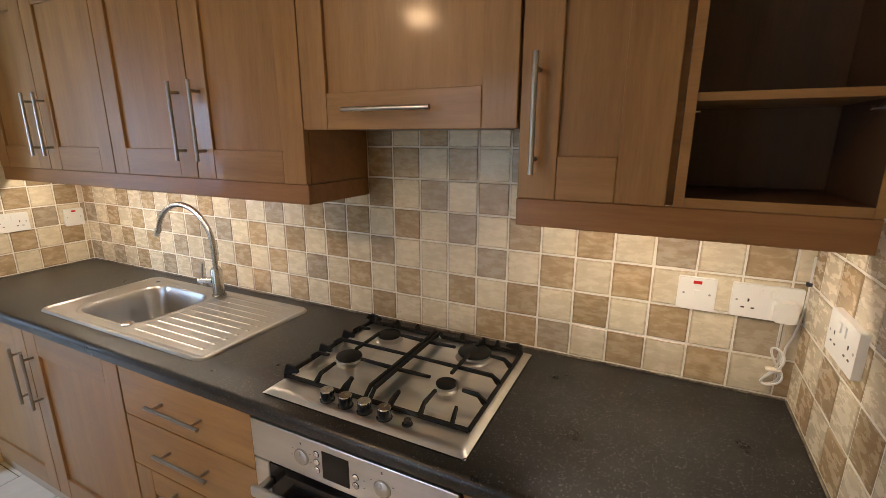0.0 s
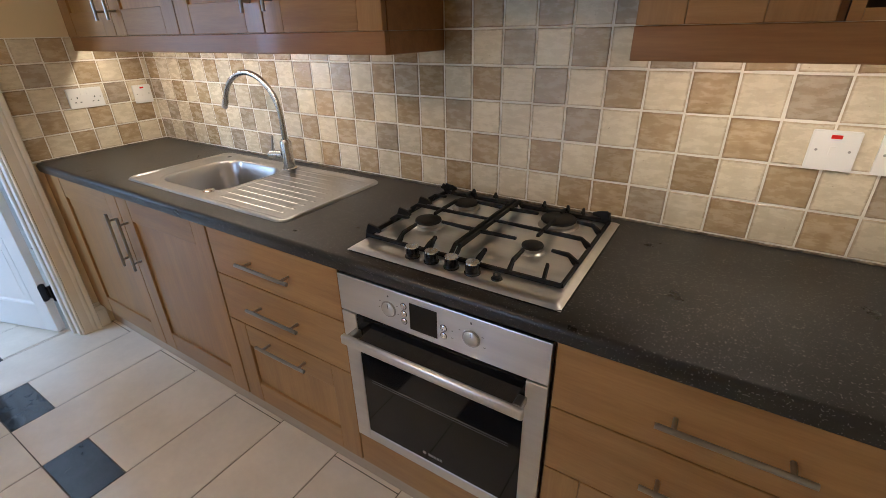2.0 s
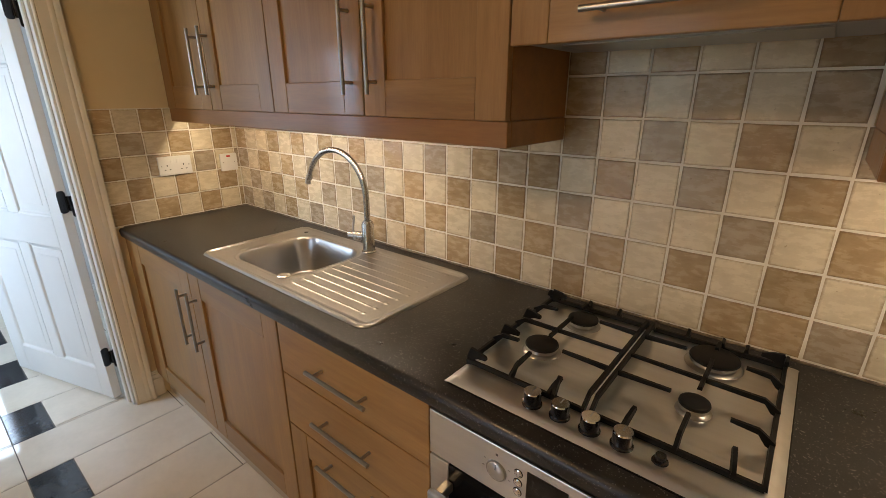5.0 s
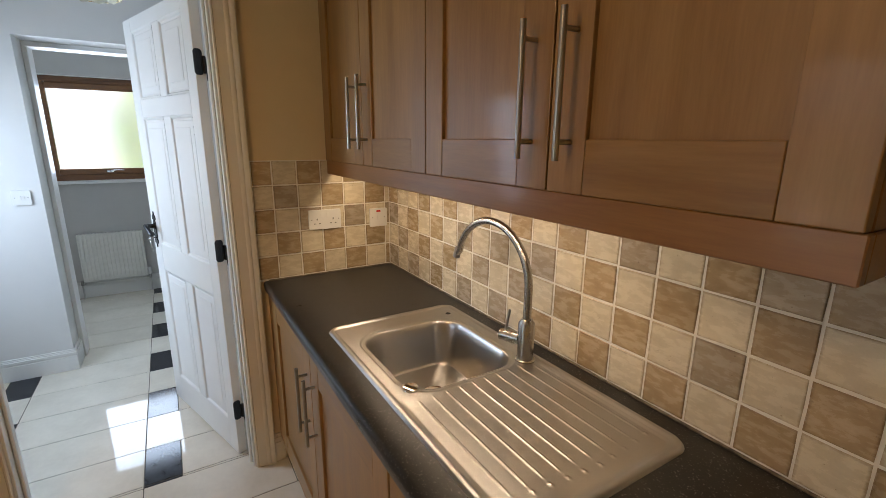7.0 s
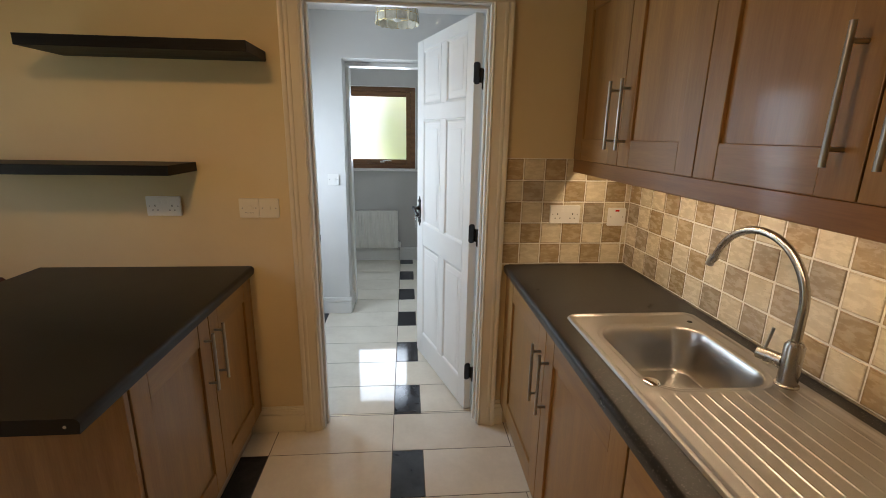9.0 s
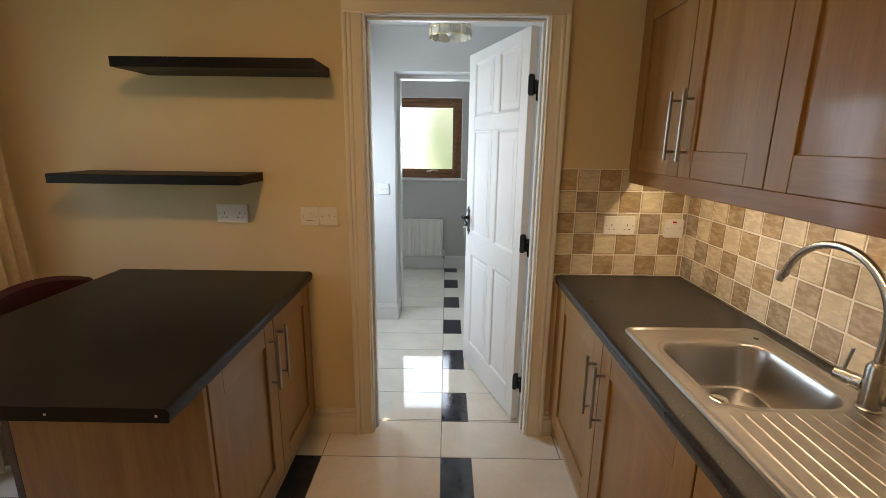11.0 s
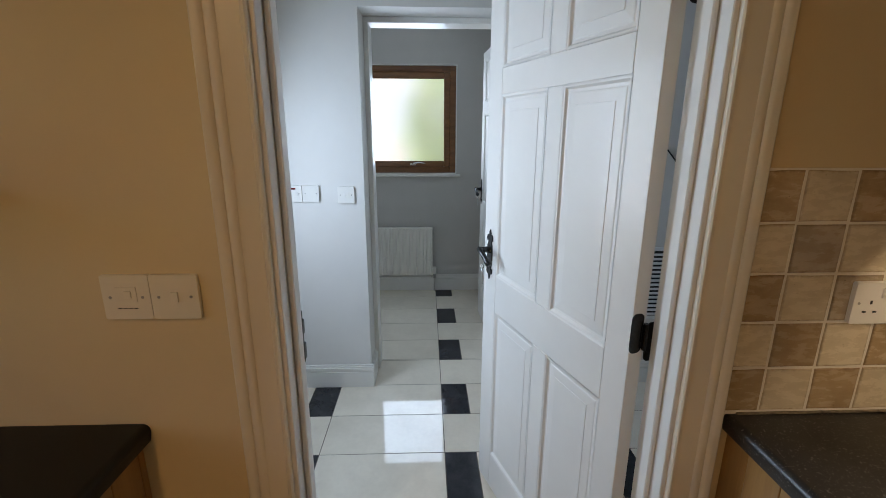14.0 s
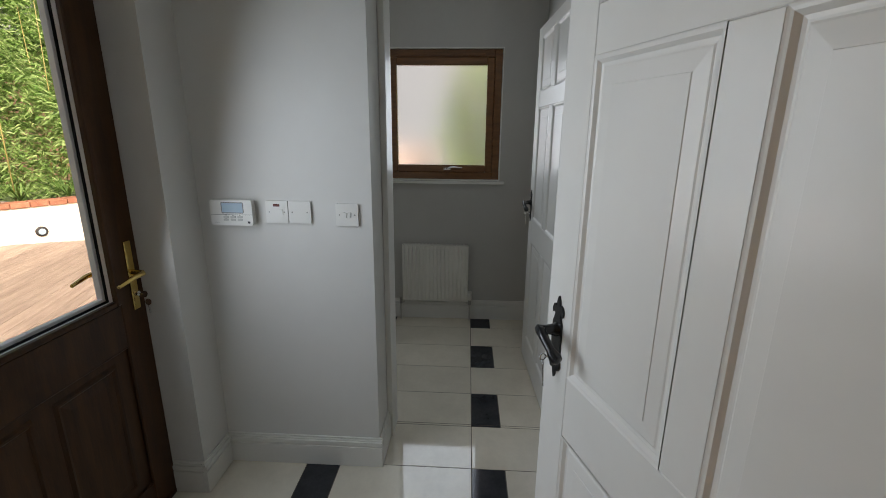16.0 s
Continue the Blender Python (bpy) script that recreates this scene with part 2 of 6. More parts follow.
tile_pale = tile_surf("tumbled_cream_tile", (0.56, 0.475, 0.325), (0.67, 0.585, 0.425), (0.75, 0.675, 0.515), (0.33, 0.24, 0.14), 0.07)
tile_tan = tile_surf("tumbled_tan_tile", (0.29, 0.20, 0.105), (0.42, 0.31, 0.178), (0.57, 0.45, 0.285), (0.20, 0.13, 0.07), 0.13)
tile_grey = tile_surf("tumbled_taupe_tile", (0.28, 0.215, 0.14), (0.39, 0.315, 0.22), (0.51, 0.43, 0.315), (0.17, 0.12, 0.075), 0.11)
grout_m = surf("pale_wall_grout", (0.76, 0.72, 0.62), (0.85, 0.81, 0.72), 0.8, scale=14, bump=0.5, bump_scale=200)
sealant_m = surf("dark_sealant", (0.05, 0.035, 0.02), (0.30, 0.24, 0.16), 0.6, scale=40)
floor_cream = surf("polished_cream_porcelain", (0.69, 0.63, 0.52), (0.76, 0.70, 0.585), 0.04, scale=5, vary=0.03, fine=0.02, rough_var=0.012)
floor_dark = surf("polished_charcoal_porcelain", (0.020, 0.022, 0.027), (0.035, 0.037, 0.043), 0.10, scale=14, vary=0.1, fine=0.10, rough_var=0.02)
floor_grout = surf("brown_floor_grout", (0.07, 0.055, 0.04), (0.12, 0.095, 0.07), 0.8, scale=30)
plinth_m = surf("tiled_plinth_dull", (0.34, 0.27, 0.19), (0.42, 0.34, 0.25), 0.4, scale=4, stretch=(0.4, 3, 3))
shelf_m = surf("black_brown_shelf_foil", (0.006, 0.005, 0.0045), (0.012, 0.010, 0.008), 0.45, scale=10, stretch=(4, 0.4, 8), bump=0.2, bump_scale=80, bump_stretch=(4, 0.4, 8), spec=0.15)
oak_frame = surf("golden_oak_foil", (0.16, 0.062, 0.020), (0.25, 0.105, 0.036), 0.36, scale=7, stretch=(4, 0.6, 4), fine=0.08, coat=0.2)
dark_oak = surf("rosewood_foil", (0.046, 0.018, 0.0066), (0.082, 0.034, 0.0125), 0.36, scale=6, stretch=(5, 5, 0.5), fine=0.1, coat=0.05, spec=0.3)
pvc_grey = surf("grey_gasket_pvc", (0.30, 0.32, 0.34), (0.36, 0.38, 0.40), 0.4)
pvc_white = surf("white_pvc", (0.78, 0.79, 0.80), (0.82, 0.83, 0.84), 0.3)
radiator_m = surf("white_radiator_enamel", (0.76, 0.74, 0.68), (0.80, 0.78, 0.72), 0.3, rough_var=0.05)
copper_m = surf("painted_pipe", (0.6, 0.58, 0.54), (0.66, 0.64, 0.6), 0.35)
shell_m = surf("capiz_shell", (0.62, 0.58, 0.47), (0.80, 0.77, 0.66), 0.25, scale=30, vary=0.1, fine=0.05)
curtain_m = surf("cream_curtain_cloth", (0.62, 0.52, 0.36), (0.70, 0.60, 0.43), 0.8, scale=40, bump=0.3, bump_scale=500)
maroon_m = surf("maroon_leather", (0.05, 0.012, 0.014), (0.08, 0.02, 0.022), 0.4, scale=30, bump=0.4, bump_scale=180)
clear_glass = glass_mat("clear_pane_glass", 0.0, 1.05)
frosted, ft, fb = nodes_of("frosted_pane_glass")
fr = ft.nodes.new("ShaderNodeBsdfRefraction")
fr.inputs["Roughness"].default_value, fr.inputs["IOR"].default_value = 0.62, 1.12
ft.links.new(fr.outputs[0], ft.nodes["Material Output"].inputs["Surface"])
steel_grey = surf("appliance_grey", (0.30, 0.31, 0.32), (0.36, 0.37, 0.38), 0.4)

# ---- mesh helpers ----
ORIGIN = {}


def thing(name, at=(0, 0, 0), label="", category="", group="", kind=""):
    ob = new(name)
    ob.empty_display_size = 0.05
    ob.location = at
    ORIGIN[ob] = Vector(at)
    return tagged(ob, label, category, group, kind)


def part(name, bm, material, parent=None, label="", smooth=False, weight=False):
    """Links a bmesh, drawn in world metres, as one mesh object under a thing or a part."""
    o = ORIGIN.get(parent, Vector((0, 0, 0)))
    bmesh.ops.recalc_face_normals(bm, faces=bm.faces)
    bmesh.ops.translate(bm, verts=bm.verts, vec=-o)
    me = bpy.data.meshes.new(name)
    bm.to_mesh(me)
    bm.free()
    if smooth:
        me.polygons.foreach_set("use_smooth", [True] * len(me.polygons))
        if weight:
            me.set_sharp_from_angle(angle=radians(38))
    me.materials.append(material)
    ob = new(name, me)
    if parent is not None:
        ob.parent = parent
    ORIGIN[ob] = o
    return tagged(ob, label) if label else ob


def structure(name, bm, material, label, category, smooth=False):
    ob = part(name, bm, material, None, "", smooth)
    return tagged(ob, label, category, "", "structure")


def add_box(bm, lo, hi, bevel=0.0, seg=1):
    lo, hi = [min(a, b) for a, b in zip(lo, hi)], [max(a, b) for a, b in zip(lo, hi)]
    c = [(a + b) / 2 for a, b in zip(lo, hi)]
    s = [b - a for a, b in zip(lo, hi)]
    r = bmesh.ops.create_cube(bm, size=1.0, matrix=Matrix.Translation(c) @ Matrix.Diagonal((*s, 1)))
    if bevel:
        edges = {e for v in r["verts"] for e in v.link_edges}
        bmesh.ops.bevel(bm, geom=list(edges), offset=min(bevel, min(s) * 0.45), segments=seg, affect='EDGES', profile=0.5)
    return bm


def boxm(*boxes, bevel=0.0, seg=1):
    bm = bmesh.new()
    for lo, hi in boxes:
        add_box(bm, lo, hi, bevel, seg)
    return bm


def add_rod(bm, p, q, r, seg=12, r2=None):
    p, q = Vector(p), Vector(q)
    d = q - p
    m = Matrix.Translation((p + q) / 2) @ d.to_track_quat('Z', 'Y').to_matrix().to_4x4()
    bmesh.ops.create_cone(bm, cap_ends=True, segments=seg, radius1=r, radius2=r if r2 is None else r2, depth=d.length, matrix=m)
    return bm


def rods(*items, seg=12):
    bm = bmesh.new()
    for p, q, r in items:
        add_rod(bm, p, q, r, seg)
    return bm


def add_tube(bm, pts, r, seg=12, flat=1.0):
    pts = [Vector(p) for p in pts]
    rings, up = [], None
    for i, p in enumerate(pts):
        t = (pts[min(i + 1, len(pts) - 1)] - pts[max(i - 1, 0)]).normalized()
        if up is None:
            up = t.orthogonal().normalized()
        up = (up - t * up.dot(t)).normalized()
        side = t.cross(up)
        rr = r[i] if isinstance(r, (list, tuple)) else r
        rings.append([bm.verts.new(p + rr * (math.cos(a) * up + flat * math.sin(a) * side)) for a in (2 * math.pi * k / seg for k in range(seg))])
    for a, b in zip(rings, rings[1:]):
        for k in range(seg):
            bm.faces.new((a[k], a[(k + 1) % seg], b[(k + 1) % seg], b[k]))
    bm.faces.new(rings[0]), bm.faces.new(rings[-1][::-1])
    return bm


def add_lathe(bm, profile, m, seg=24):
    """Turns (radius, height) pairs round the axis of the pose m."""
    rings = [[bm.verts.new(m @ Vector((r * math.cos(a), r * math.sin(a), h))) for a in (2 * math.pi * k / seg for k in range(seg))] for r, h in profile]
    for a, b in zip(rings, rings[1:]):
        for k in range(seg):
            bm.faces.new((a[k], a[(k + 1) % seg], b[(k + 1) % seg], b[k]))
    bm.faces.new(rings[0][::-1]), bm.faces.new(rings[-1])
    return bm


def lathe(profile, m, seg=24):
    return add_lathe(bmesh.new(), profile, m, seg)


def add_prism(bm, outline, m, depth):
    """Extrudes an (x, y) outline by depth along z of the pose m."""
    a = [bm.verts.new(m @ Vector((x, y, 0))) for x, y in outline]
    b = [bm.verts.new(m @ Vector((x, y, depth))) for x, y in outline]
    bm.faces.new(a[::-1]), bm.faces.new(b)
    n = len(a)
    for k in range(n):
        bm.faces.new((a[k], a[(k + 1) % n], b[(k + 1) % n], b[k]))
    return bm


def rounded(w, h, r, n=5):
    """The outline of a w by h rectangle with rounded corners, about its middle."""
    pts = []
    for cx, cy, a0 in ((w / 2 - r, h / 2 - r, 0), (r - w / 2, h / 2 - r, 90), (r - w / 2, r - h / 2, 180), (w / 2 - r, r - h / 2, 270)):
        pts += [(cx + r * math.cos(radians(a0 + 90 * k / n)), cy + r * math.sin(radians(a0 + 90 * k / n))) for k in range(n + 1)]
    return pts

# ---- the large structure ----
EAST, SOUTH, NORTH_H, CEIL = 3.146, -3.40, 1.0, 2.42
HALL_X, BACK_X, FAR_X = -1.61, -1.93, -3.31

# kitchen walls
structure("wall_north", boxm(((0, 0, 0), (EAST, 0.12, CEIL))), kitchen_paint, "cream painted kitchen wall behind the tiles", "wall")
structure("wall_east", boxm(((EAST, SOUTH - 0.12, 0), (EAST + 0.12, 0.12, CEIL))), kitchen_paint, "cream painted kitchen side wall", "wall")
structure("wall_south", boxm(((-0.12, SOUTH - 0.12, 0), (0.5, SOUTH, CEIL)), ((1.7, SOUTH - 0.12, 0), (EAST, SOUTH, CEIL)), ((0.5, SOUTH - 0.12, 2.1), (1.7, SOUTH, CEIL))), kitchen_paint, "cream painted wall with a patio opening", "wall")
structure("wall_west", boxm(((-0.060, SOUTH, 0), (0, -1.565, CEIL)), ((-0.060, -0.715, 0), (0, 0.12, CEIL)), ((-0.060, -1.565, 2.10), (0, -0.715, CEIL))), kitchen_paint, "cream painted kitchen wall with a doorway", "wall")
structure("wall_hall_east", boxm(((-0.12, -2.30, 0), (-0.060, -1.565, CEIL)), ((-0.12, -0.715, 0), (-0.060, NORTH_H, CEIL)), ((-0.12, -1.565, 2.10), (-0.060, -0.715, CEIL))), hall_paint, "pale grey hall wall with a doorway", "wall")
# hall walls
structure("wall_hall_west", boxm(((BACK_X, -2.42, 0), (HALL_X, -1.60, CEIL)), ((BACK_X, -0.79, 0), (HALL_X, NORTH_H, CEIL)), ((BACK_X, -1.60, 2.09), (HALL_X, -0.79, CEIL))), hall_paint, "pale grey thick wall with an opening through it", "wall")
structure("wall_hall_south", boxm(((HALL_X, -2.52, 0), (-1.415, -2.30, CEIL)), ((-0.50, -2.52, 0), (-0.12, -2.30, CEIL)), ((-1.415, -2.52, 2.12), (-0.50, -2.30, CEIL))), hall_paint, "pale grey wall with a deep door reveal", "wall")
structure("wall_hall_north", boxm(((BACK_X, NORTH_H, 0), (-0.06, NORTH_H + 0.12, CEIL))), hall_paint, "pale grey end wall of the hall", "wall")
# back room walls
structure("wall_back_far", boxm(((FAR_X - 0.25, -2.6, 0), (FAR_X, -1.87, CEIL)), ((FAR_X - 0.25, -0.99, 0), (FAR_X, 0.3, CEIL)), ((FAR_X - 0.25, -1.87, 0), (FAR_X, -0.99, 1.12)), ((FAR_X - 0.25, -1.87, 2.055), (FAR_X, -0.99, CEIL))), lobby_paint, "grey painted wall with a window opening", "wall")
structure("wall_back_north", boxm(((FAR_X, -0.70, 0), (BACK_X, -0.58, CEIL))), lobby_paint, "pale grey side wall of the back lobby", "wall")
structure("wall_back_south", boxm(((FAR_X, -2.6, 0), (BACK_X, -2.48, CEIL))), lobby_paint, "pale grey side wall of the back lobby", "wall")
structure("ceiling", boxm(((-0.12, SOUTH - 0.12, CEIL), (EAST + 0.12, 0.12, CEIL + 0.1))), ceiling_paint, "white kitchen ceiling", "ceiling")
structure("ceiling_hall", boxm(((FAR_X - 0.25, -2.6, CEIL), (-0.12, NORTH_H + 0.12, CEIL + 0.1))), ceiling_paint, "white hall ceiling", "ceiling")

# doorway lining, stops and moulded architraves
def architrave(name, x, side, y_in0, y_in1, z_in, material, label, width=0.088):
    """A stepped moulding round a doorway on the wall face x; side +1 or -1 is the way it stands proud."""
    prof = [(0.0, 0.0), (0.0, 0.012), (0.003, 0.0155), (0.008, 0.016), (0.0105, 0.0125), (0.016, 0.0135), (0.040, 0.0165), (0.047, 0.0175), (0.049, 0.0205),
            (0.055, 0.0225), (0.062, 0.0225), (0.066, 0.0205), (0.068, 0.0240), (0.074, 0.0270), (width - 0.003, 0.0270), (width, 0.0245), (width, 0.0)]
    t = thing(name, (x, (y_in0 + y_in1) / 2, 0), label, "door frame", kind="structure")
    for y_in, s in ((y_in0, -1), (y_in1, 1)):
        part("upright", add_prism(bmesh.new(), [(x + side * d, y_in + s * a) for a, d in prof], Matrix.Identity(4), z_in), material, t, "", True, True)
    lie = Matrix(((1, 0, 0, 0), (0, 0, 1, y_in0 - width), (0, 1, 0, 0), (0, 0, 0, 1)))
    part("head", add_prism(bmesh.new(), [(x + side * d, z_in + a) for a, d in prof], lie, y_in1 - y_in0 + 2 * width), material, t, "", True, True)
    return t


architrave("trim_kitchen", 0.0, 1, -1.555, -0.725, 2.093, gloss_cream, "cream moulded architrave round the kitchen doorway")
architrave("trim_hall", -0.12, -1, -1.555, -0.725, 2.093, gloss_white, "white moulded architrave on the hall side of the doorway")
lining = thing("door_lining", (-0.06, -1.145, 0), "white door lining with planted stops", "door frame", kind="structure")
part("jamb", boxm(((-0.12, -1.5645, 0), (0, -1.545, 2.09)), bevel=0.002), gloss_white, lining)
part("jamb", boxm(((-0.12, -0.735, 0), (0, -0.7155, 2.09)), bevel=0.002), gloss_white, lining)
part("head", boxm(((-0.12, -1.5645, 2.09), (0, -0.7155, 2.0995)), bevel=0.002), gloss_white, lining)
part("stop", boxm(((-0.075, -1.545, 0), (-0.040, -1.532, 2.077)), bevel=0.003), gloss_white, lining)
part("stop", boxm(((-0.075, -0.747, 0), (-0.040, -0.735, 2.077)), bevel=0.003), gloss_white, lining)
part("stop", boxm(((-0.075, -1.545, 2.077), (-0.040, -0.735, 2.09)), bevel=0.003), gloss_white, lining)
keep = thing("latch_keep", (-0.10, -1.545, 1.0), "black iron latch keep on the door jamb", "latch")
part("keep_plate", boxm(((-0.112, -1.545, 0.985), (-0.079, -1.541, 1.112)), bevel=0.002), iron_gloss, keep)
part("keep_box", boxm(((-0.106, -1.541, 1.000), (-0.086, -1.535, 1.040)), ((-0.106, -1.541, 1.060), (-0.086, -1.536, 1.095)), bevel=0.003), iron_gloss, keep)

# back opening frame
bo = thing("trim_back_opening", (BACK_X, -1.2, 0), "white door lining at the far side of the thick wall", "door frame", kind="structure")
part("jamb", boxm(((BACK_X - 0.02, -1.5995, 0), (BACK_X + 0.12, -1.572, 2.06)), bevel=0.003), gloss_white, bo)
part("jamb", boxm(((BACK_X - 0.02, -0.815, 0), (BACK_X + 0.12, -0.7905, 2.06)), bevel=0.003), gloss_white, bo)
part("head", boxm(((BACK_X - 0.02, -1.5995, 2.06), (BACK_X + 0.12, -0.7905, 2.0895)), bevel=0.003), gloss_white, bo)


def skirting(name, p, q, face, label, h=0.145):
    """A moulded skirting board along p-q; face is the way it stands proud."""
    p, q, f = Vector((*p, 0)), Vector((*q, 0)), Vector((*face, 0))
    bm = bmesh.new()
    for z0, z1, d in ((0, h - 0.045, 0.016), (h - 0.045, h - 0.037, 0.012), (h - 0.037, h - 0.018, 0.017), (h - 0.018, h - 0.010, 0.011), (h - 0.010, h, 0.008)):
        a, b = p.copy(), q + f * d
        add_box(bm, (a.x, a.y, z0), (b.x, b.y, z1), 0.0015)
    return structure(name, bm, gloss_white if "hall" in name or "back" in name else gloss_cream, label, "skirting board")


skirting("baseboard_west_south", (0, SOUTH), (0, -1.644), (1, 0), "cream moulded skirting board")
skirting("baseboard_west_north", (0, -0.636), (0, -0.59), (1, 0), "cream moulded skirting board")
skirting("baseboard_hall_pier", (HALL_X, -2.30), (HALL_X, -1.585), (1, 0), "white moulded skirting board")
skirting("baseboard_hall_return", (BACK_X + 0.12, -1.60), (HALL_X - 0.0005, -1.60), (0, 1), "white moulded skirting board")
skirting("baseboard_hall_south", (-1.594, -2.30), (-1.40, -2.30), (0, 1), "white moulded skirting board")
skirting("baseboard_hall_reveal", (-1.415, -2.43), (-1.415, -2.3005), (1, 0), "white moulded skirting board")
skirting("baseboard_hall_north", (HALL_X, -0.79), (HALL_X, NORTH_H), (1, 0), "white moulded skirting board")
skirting("baseboard_back_far", (FAR_X, -2.48), (FAR_X, -0.70), (1, 0), "white moulded skirting board", 0.16)

# ---- shaker cabinet fronts ----


def bar_handle(name, p, q, out, parent, r=0.006):
    """A round bar handle from p to q, standing off its door along out on two posts."""
    p, q, o = Vector(p), Vector(q), Vector(out)
    bm = bmesh.new()
    add_rod(bm, p + o * 0.034, q + o * 0.034, r, 14)
    for f in (0.13, 0.87):
        c = p.lerp(q, f)
        add_rod(bm, c, c + o * 0.034, r * 0.8, 10)
    return part(name, bm, steel_dark, parent, "brushed steel bar handle", True, True)


def shaker(parent, name, x0, x1, z0, z1, y, out, stile=0.085, rail=0.095, thick=0.020, top_rail=None, stile2=None):
    """A framed door in a plane of constant y; out is -1 or +1, the way that it faces."""
    top_rail, stile2 = rail if top_rail is None else top_rail, stile if stile2 is None else stile2
    b = y - out * thick
    door = part(name, boxm(((x0 + stile - 0.004, b + out * 0.003, z0 + rail - 0.004), (x1 - stile2 + 0.004, y - out * 0.010, z1 - top_rail + 0.004))), wood_v, parent)
    part("stile", boxm(((x0, b, z0), (x0 + stile, y, z1)), bevel=0.0022, seg=2), wood_v, door)
    part("stile", boxm(((x1 - stile2, b, z0), (x1, y, z1)), bevel=0.0022, seg=2), wood_v, door)
    part("rail", boxm(((x0 + stile + 0.0004, b, z0), (x1 - stile2 - 0.0004, y - out * 0.0006, z0 + rail)), bevel=0.0022, seg=2), wood_h, door)
    part("rail", boxm(((x0 + stile + 0.0004, b, z1 - top_rail), (x1 - stile2 - 0.0004, y - out * 0.0006, z1)), bevel=0.0022, seg=2), wood_h, door)
    return door


FY, UY = -0.607, -0.314
Z0, Z1 = 0.125, 0.862


def base_unit(x0, x1, label):
    t = thing("base_cabinet", ((x0 + x1) / 2, -0.3, 0.0), label, "cabinet", "base cabinets under the worktop")
    part("carcass", boxm(((x0, -0.010, 0.13), (x0 + 0.018, FY + 0.022, 0.868)), ((x1 - 0.018, -0.010, 0.13), (x1, FY + 0.022, 0.868)),
                         ((x0 + 0.018, -0.010, 0.13), (x1 - 0.018, FY + 0.022, 0.148)), ((x0 + 0.018, -0.018, 0.148), (x1 - 0.018, -0.010, 0.868))), wood_in, t)
    return t


su = base_unit(0.062, 1.284, "beech double-door sink cabinet with bar handles")
part("filler", boxm(((0.001, FY + 0.002, Z0), (0.071, FY + 0.022, Z1)), bevel=0.0015), wood_v, su)
d = shaker(su, "door", 0.073, 0.672, Z0, Z1, FY, -1)
bar_handle("handle", (0.628, FY, 0.785), (0.628, FY, 0.548), (0, -1, 0), d)
d = shaker(su, "door", 0.676, 1.282, Z0, Z1, FY, -1)
bar_handle("handle", (0.718, FY, 0.785), (0.718, FY, 0.548), (0, -1, 0), d)


def drawer_unit(x0, x1, label):
    t = base_unit(x0, x1, label)
    xm = (x0 + x1) / 2
    for z0, z1 in ((0.690, Z1), (0.502, 0.686)):
        f = part("drawer_front", boxm(((x0 + 0.002, FY, z0), (x1 - 0.002, FY + 0.020, z1)), bevel=0.0022, seg=2), wood_h, t)
        zc = z1 - 0.105 if z0 > 0.6 else z1 - 0.10
        bar_handle("handle", (xm - 0.120, FY, zc + 0.02), (xm + 0.120, FY, zc + 0.02), (0, -1, 0), f)
    f = shaker(t, "drawer_front", x0 + 0.002, x1 - 0.002, Z0, 0.498, FY, -1)
    bar_handle("handle", (xm - 0.120, FY, 0.452), (xm + 0.120, FY, 0.452), (0, -1, 0), f)


drawer_unit(1.288, 1.886, "beech three-drawer cabinet with bar handles")
drawer_unit(2.494, 3.14, "beech three-drawer cabinet beside the oven")
part("filler", boxm(((1.888, FY + 0.001, Z0), (2.490, FY + 0.021, 0.252)), bevel=0.002),
     wood_h, base_unit(1.888, 2.491, "beech oven housing with a fixed lower panel"))
structure("plinth", boxm(((0.001, -0.565, 0.0), (EAST - 0.001, -0.548, 0.124)), bevel=0.001), plinth_m, "pale kickboard under the base cabinets", "plinth")

# worktops
def worktop(name, x0, x1, y_back, y_front, material, label, z0=0.870, z1=0.910, hole=None):
    s = 1 if y_front > y_back else -1
    r = 0.016
    prof = [(y_back, z0), (y_front - s * 0.004, z0)]
    prof += [(y_front - s * (r - r * math.sin(radians(a))), z1 - r + r * math.cos(radians(a))) for a in (90, 72, 54, 36, 18, 0)]
    prof.append((y_back, z1))
    bm = bmesh.new()
    lie = lambda x: Matrix(((0, 0, 1, x), (1, 0, 0, 0), (0, 1, 0, 0), (0, 0, 0, 1)))
    if hole:
        hx0, hx1, hy0, hy1 = hole
        add_prism(bm, prof, lie(x0), hx0 - x0)
        add_prism(bm, prof, lie(hx1), x1 - hx1)
        front = [(hy0, z0)] + prof[1:-1] + [(hy0, z1)]
        add_prism(bm, front, lie(hx0), hx1 - hx0)
        add_box(bm, (hx0, hy1, z0), (hx1, y_back, z1))
        bmesh.ops.remove_doubles(bm, verts=bm.verts, dist=1e-5)
    else:
        add_prism(bm, prof, lie(x0), x1 - x0)
    ob = part(name, bm, material, None, "", True, True)
    return tagged(ob, label, "worktop")


worktop("worktop", 0.002, EAST - 0.002, -0.002, -0.622, worktop_m, "black speckled laminate worktop with a rounded front edge", hole=(0.675, 1.590, -0.520, -0.086))

structure("trim_sealant", boxm(((0.011, -0.0125, 0.9102), (EAST - 0.011, -0.0074, 0.9160)), ((0.0074, -0.60, 0.9102), (0.0125, -0.013, 0.9155)), ((EAST - 0.0125, -0.60, 0.9102), (EAST - 0.0074, -0.013, 0.9155)), bevel=0.0012), sealant_m, "uneven dark sealant line along the worktop", "sealant")

# ---- upper cabinets ----


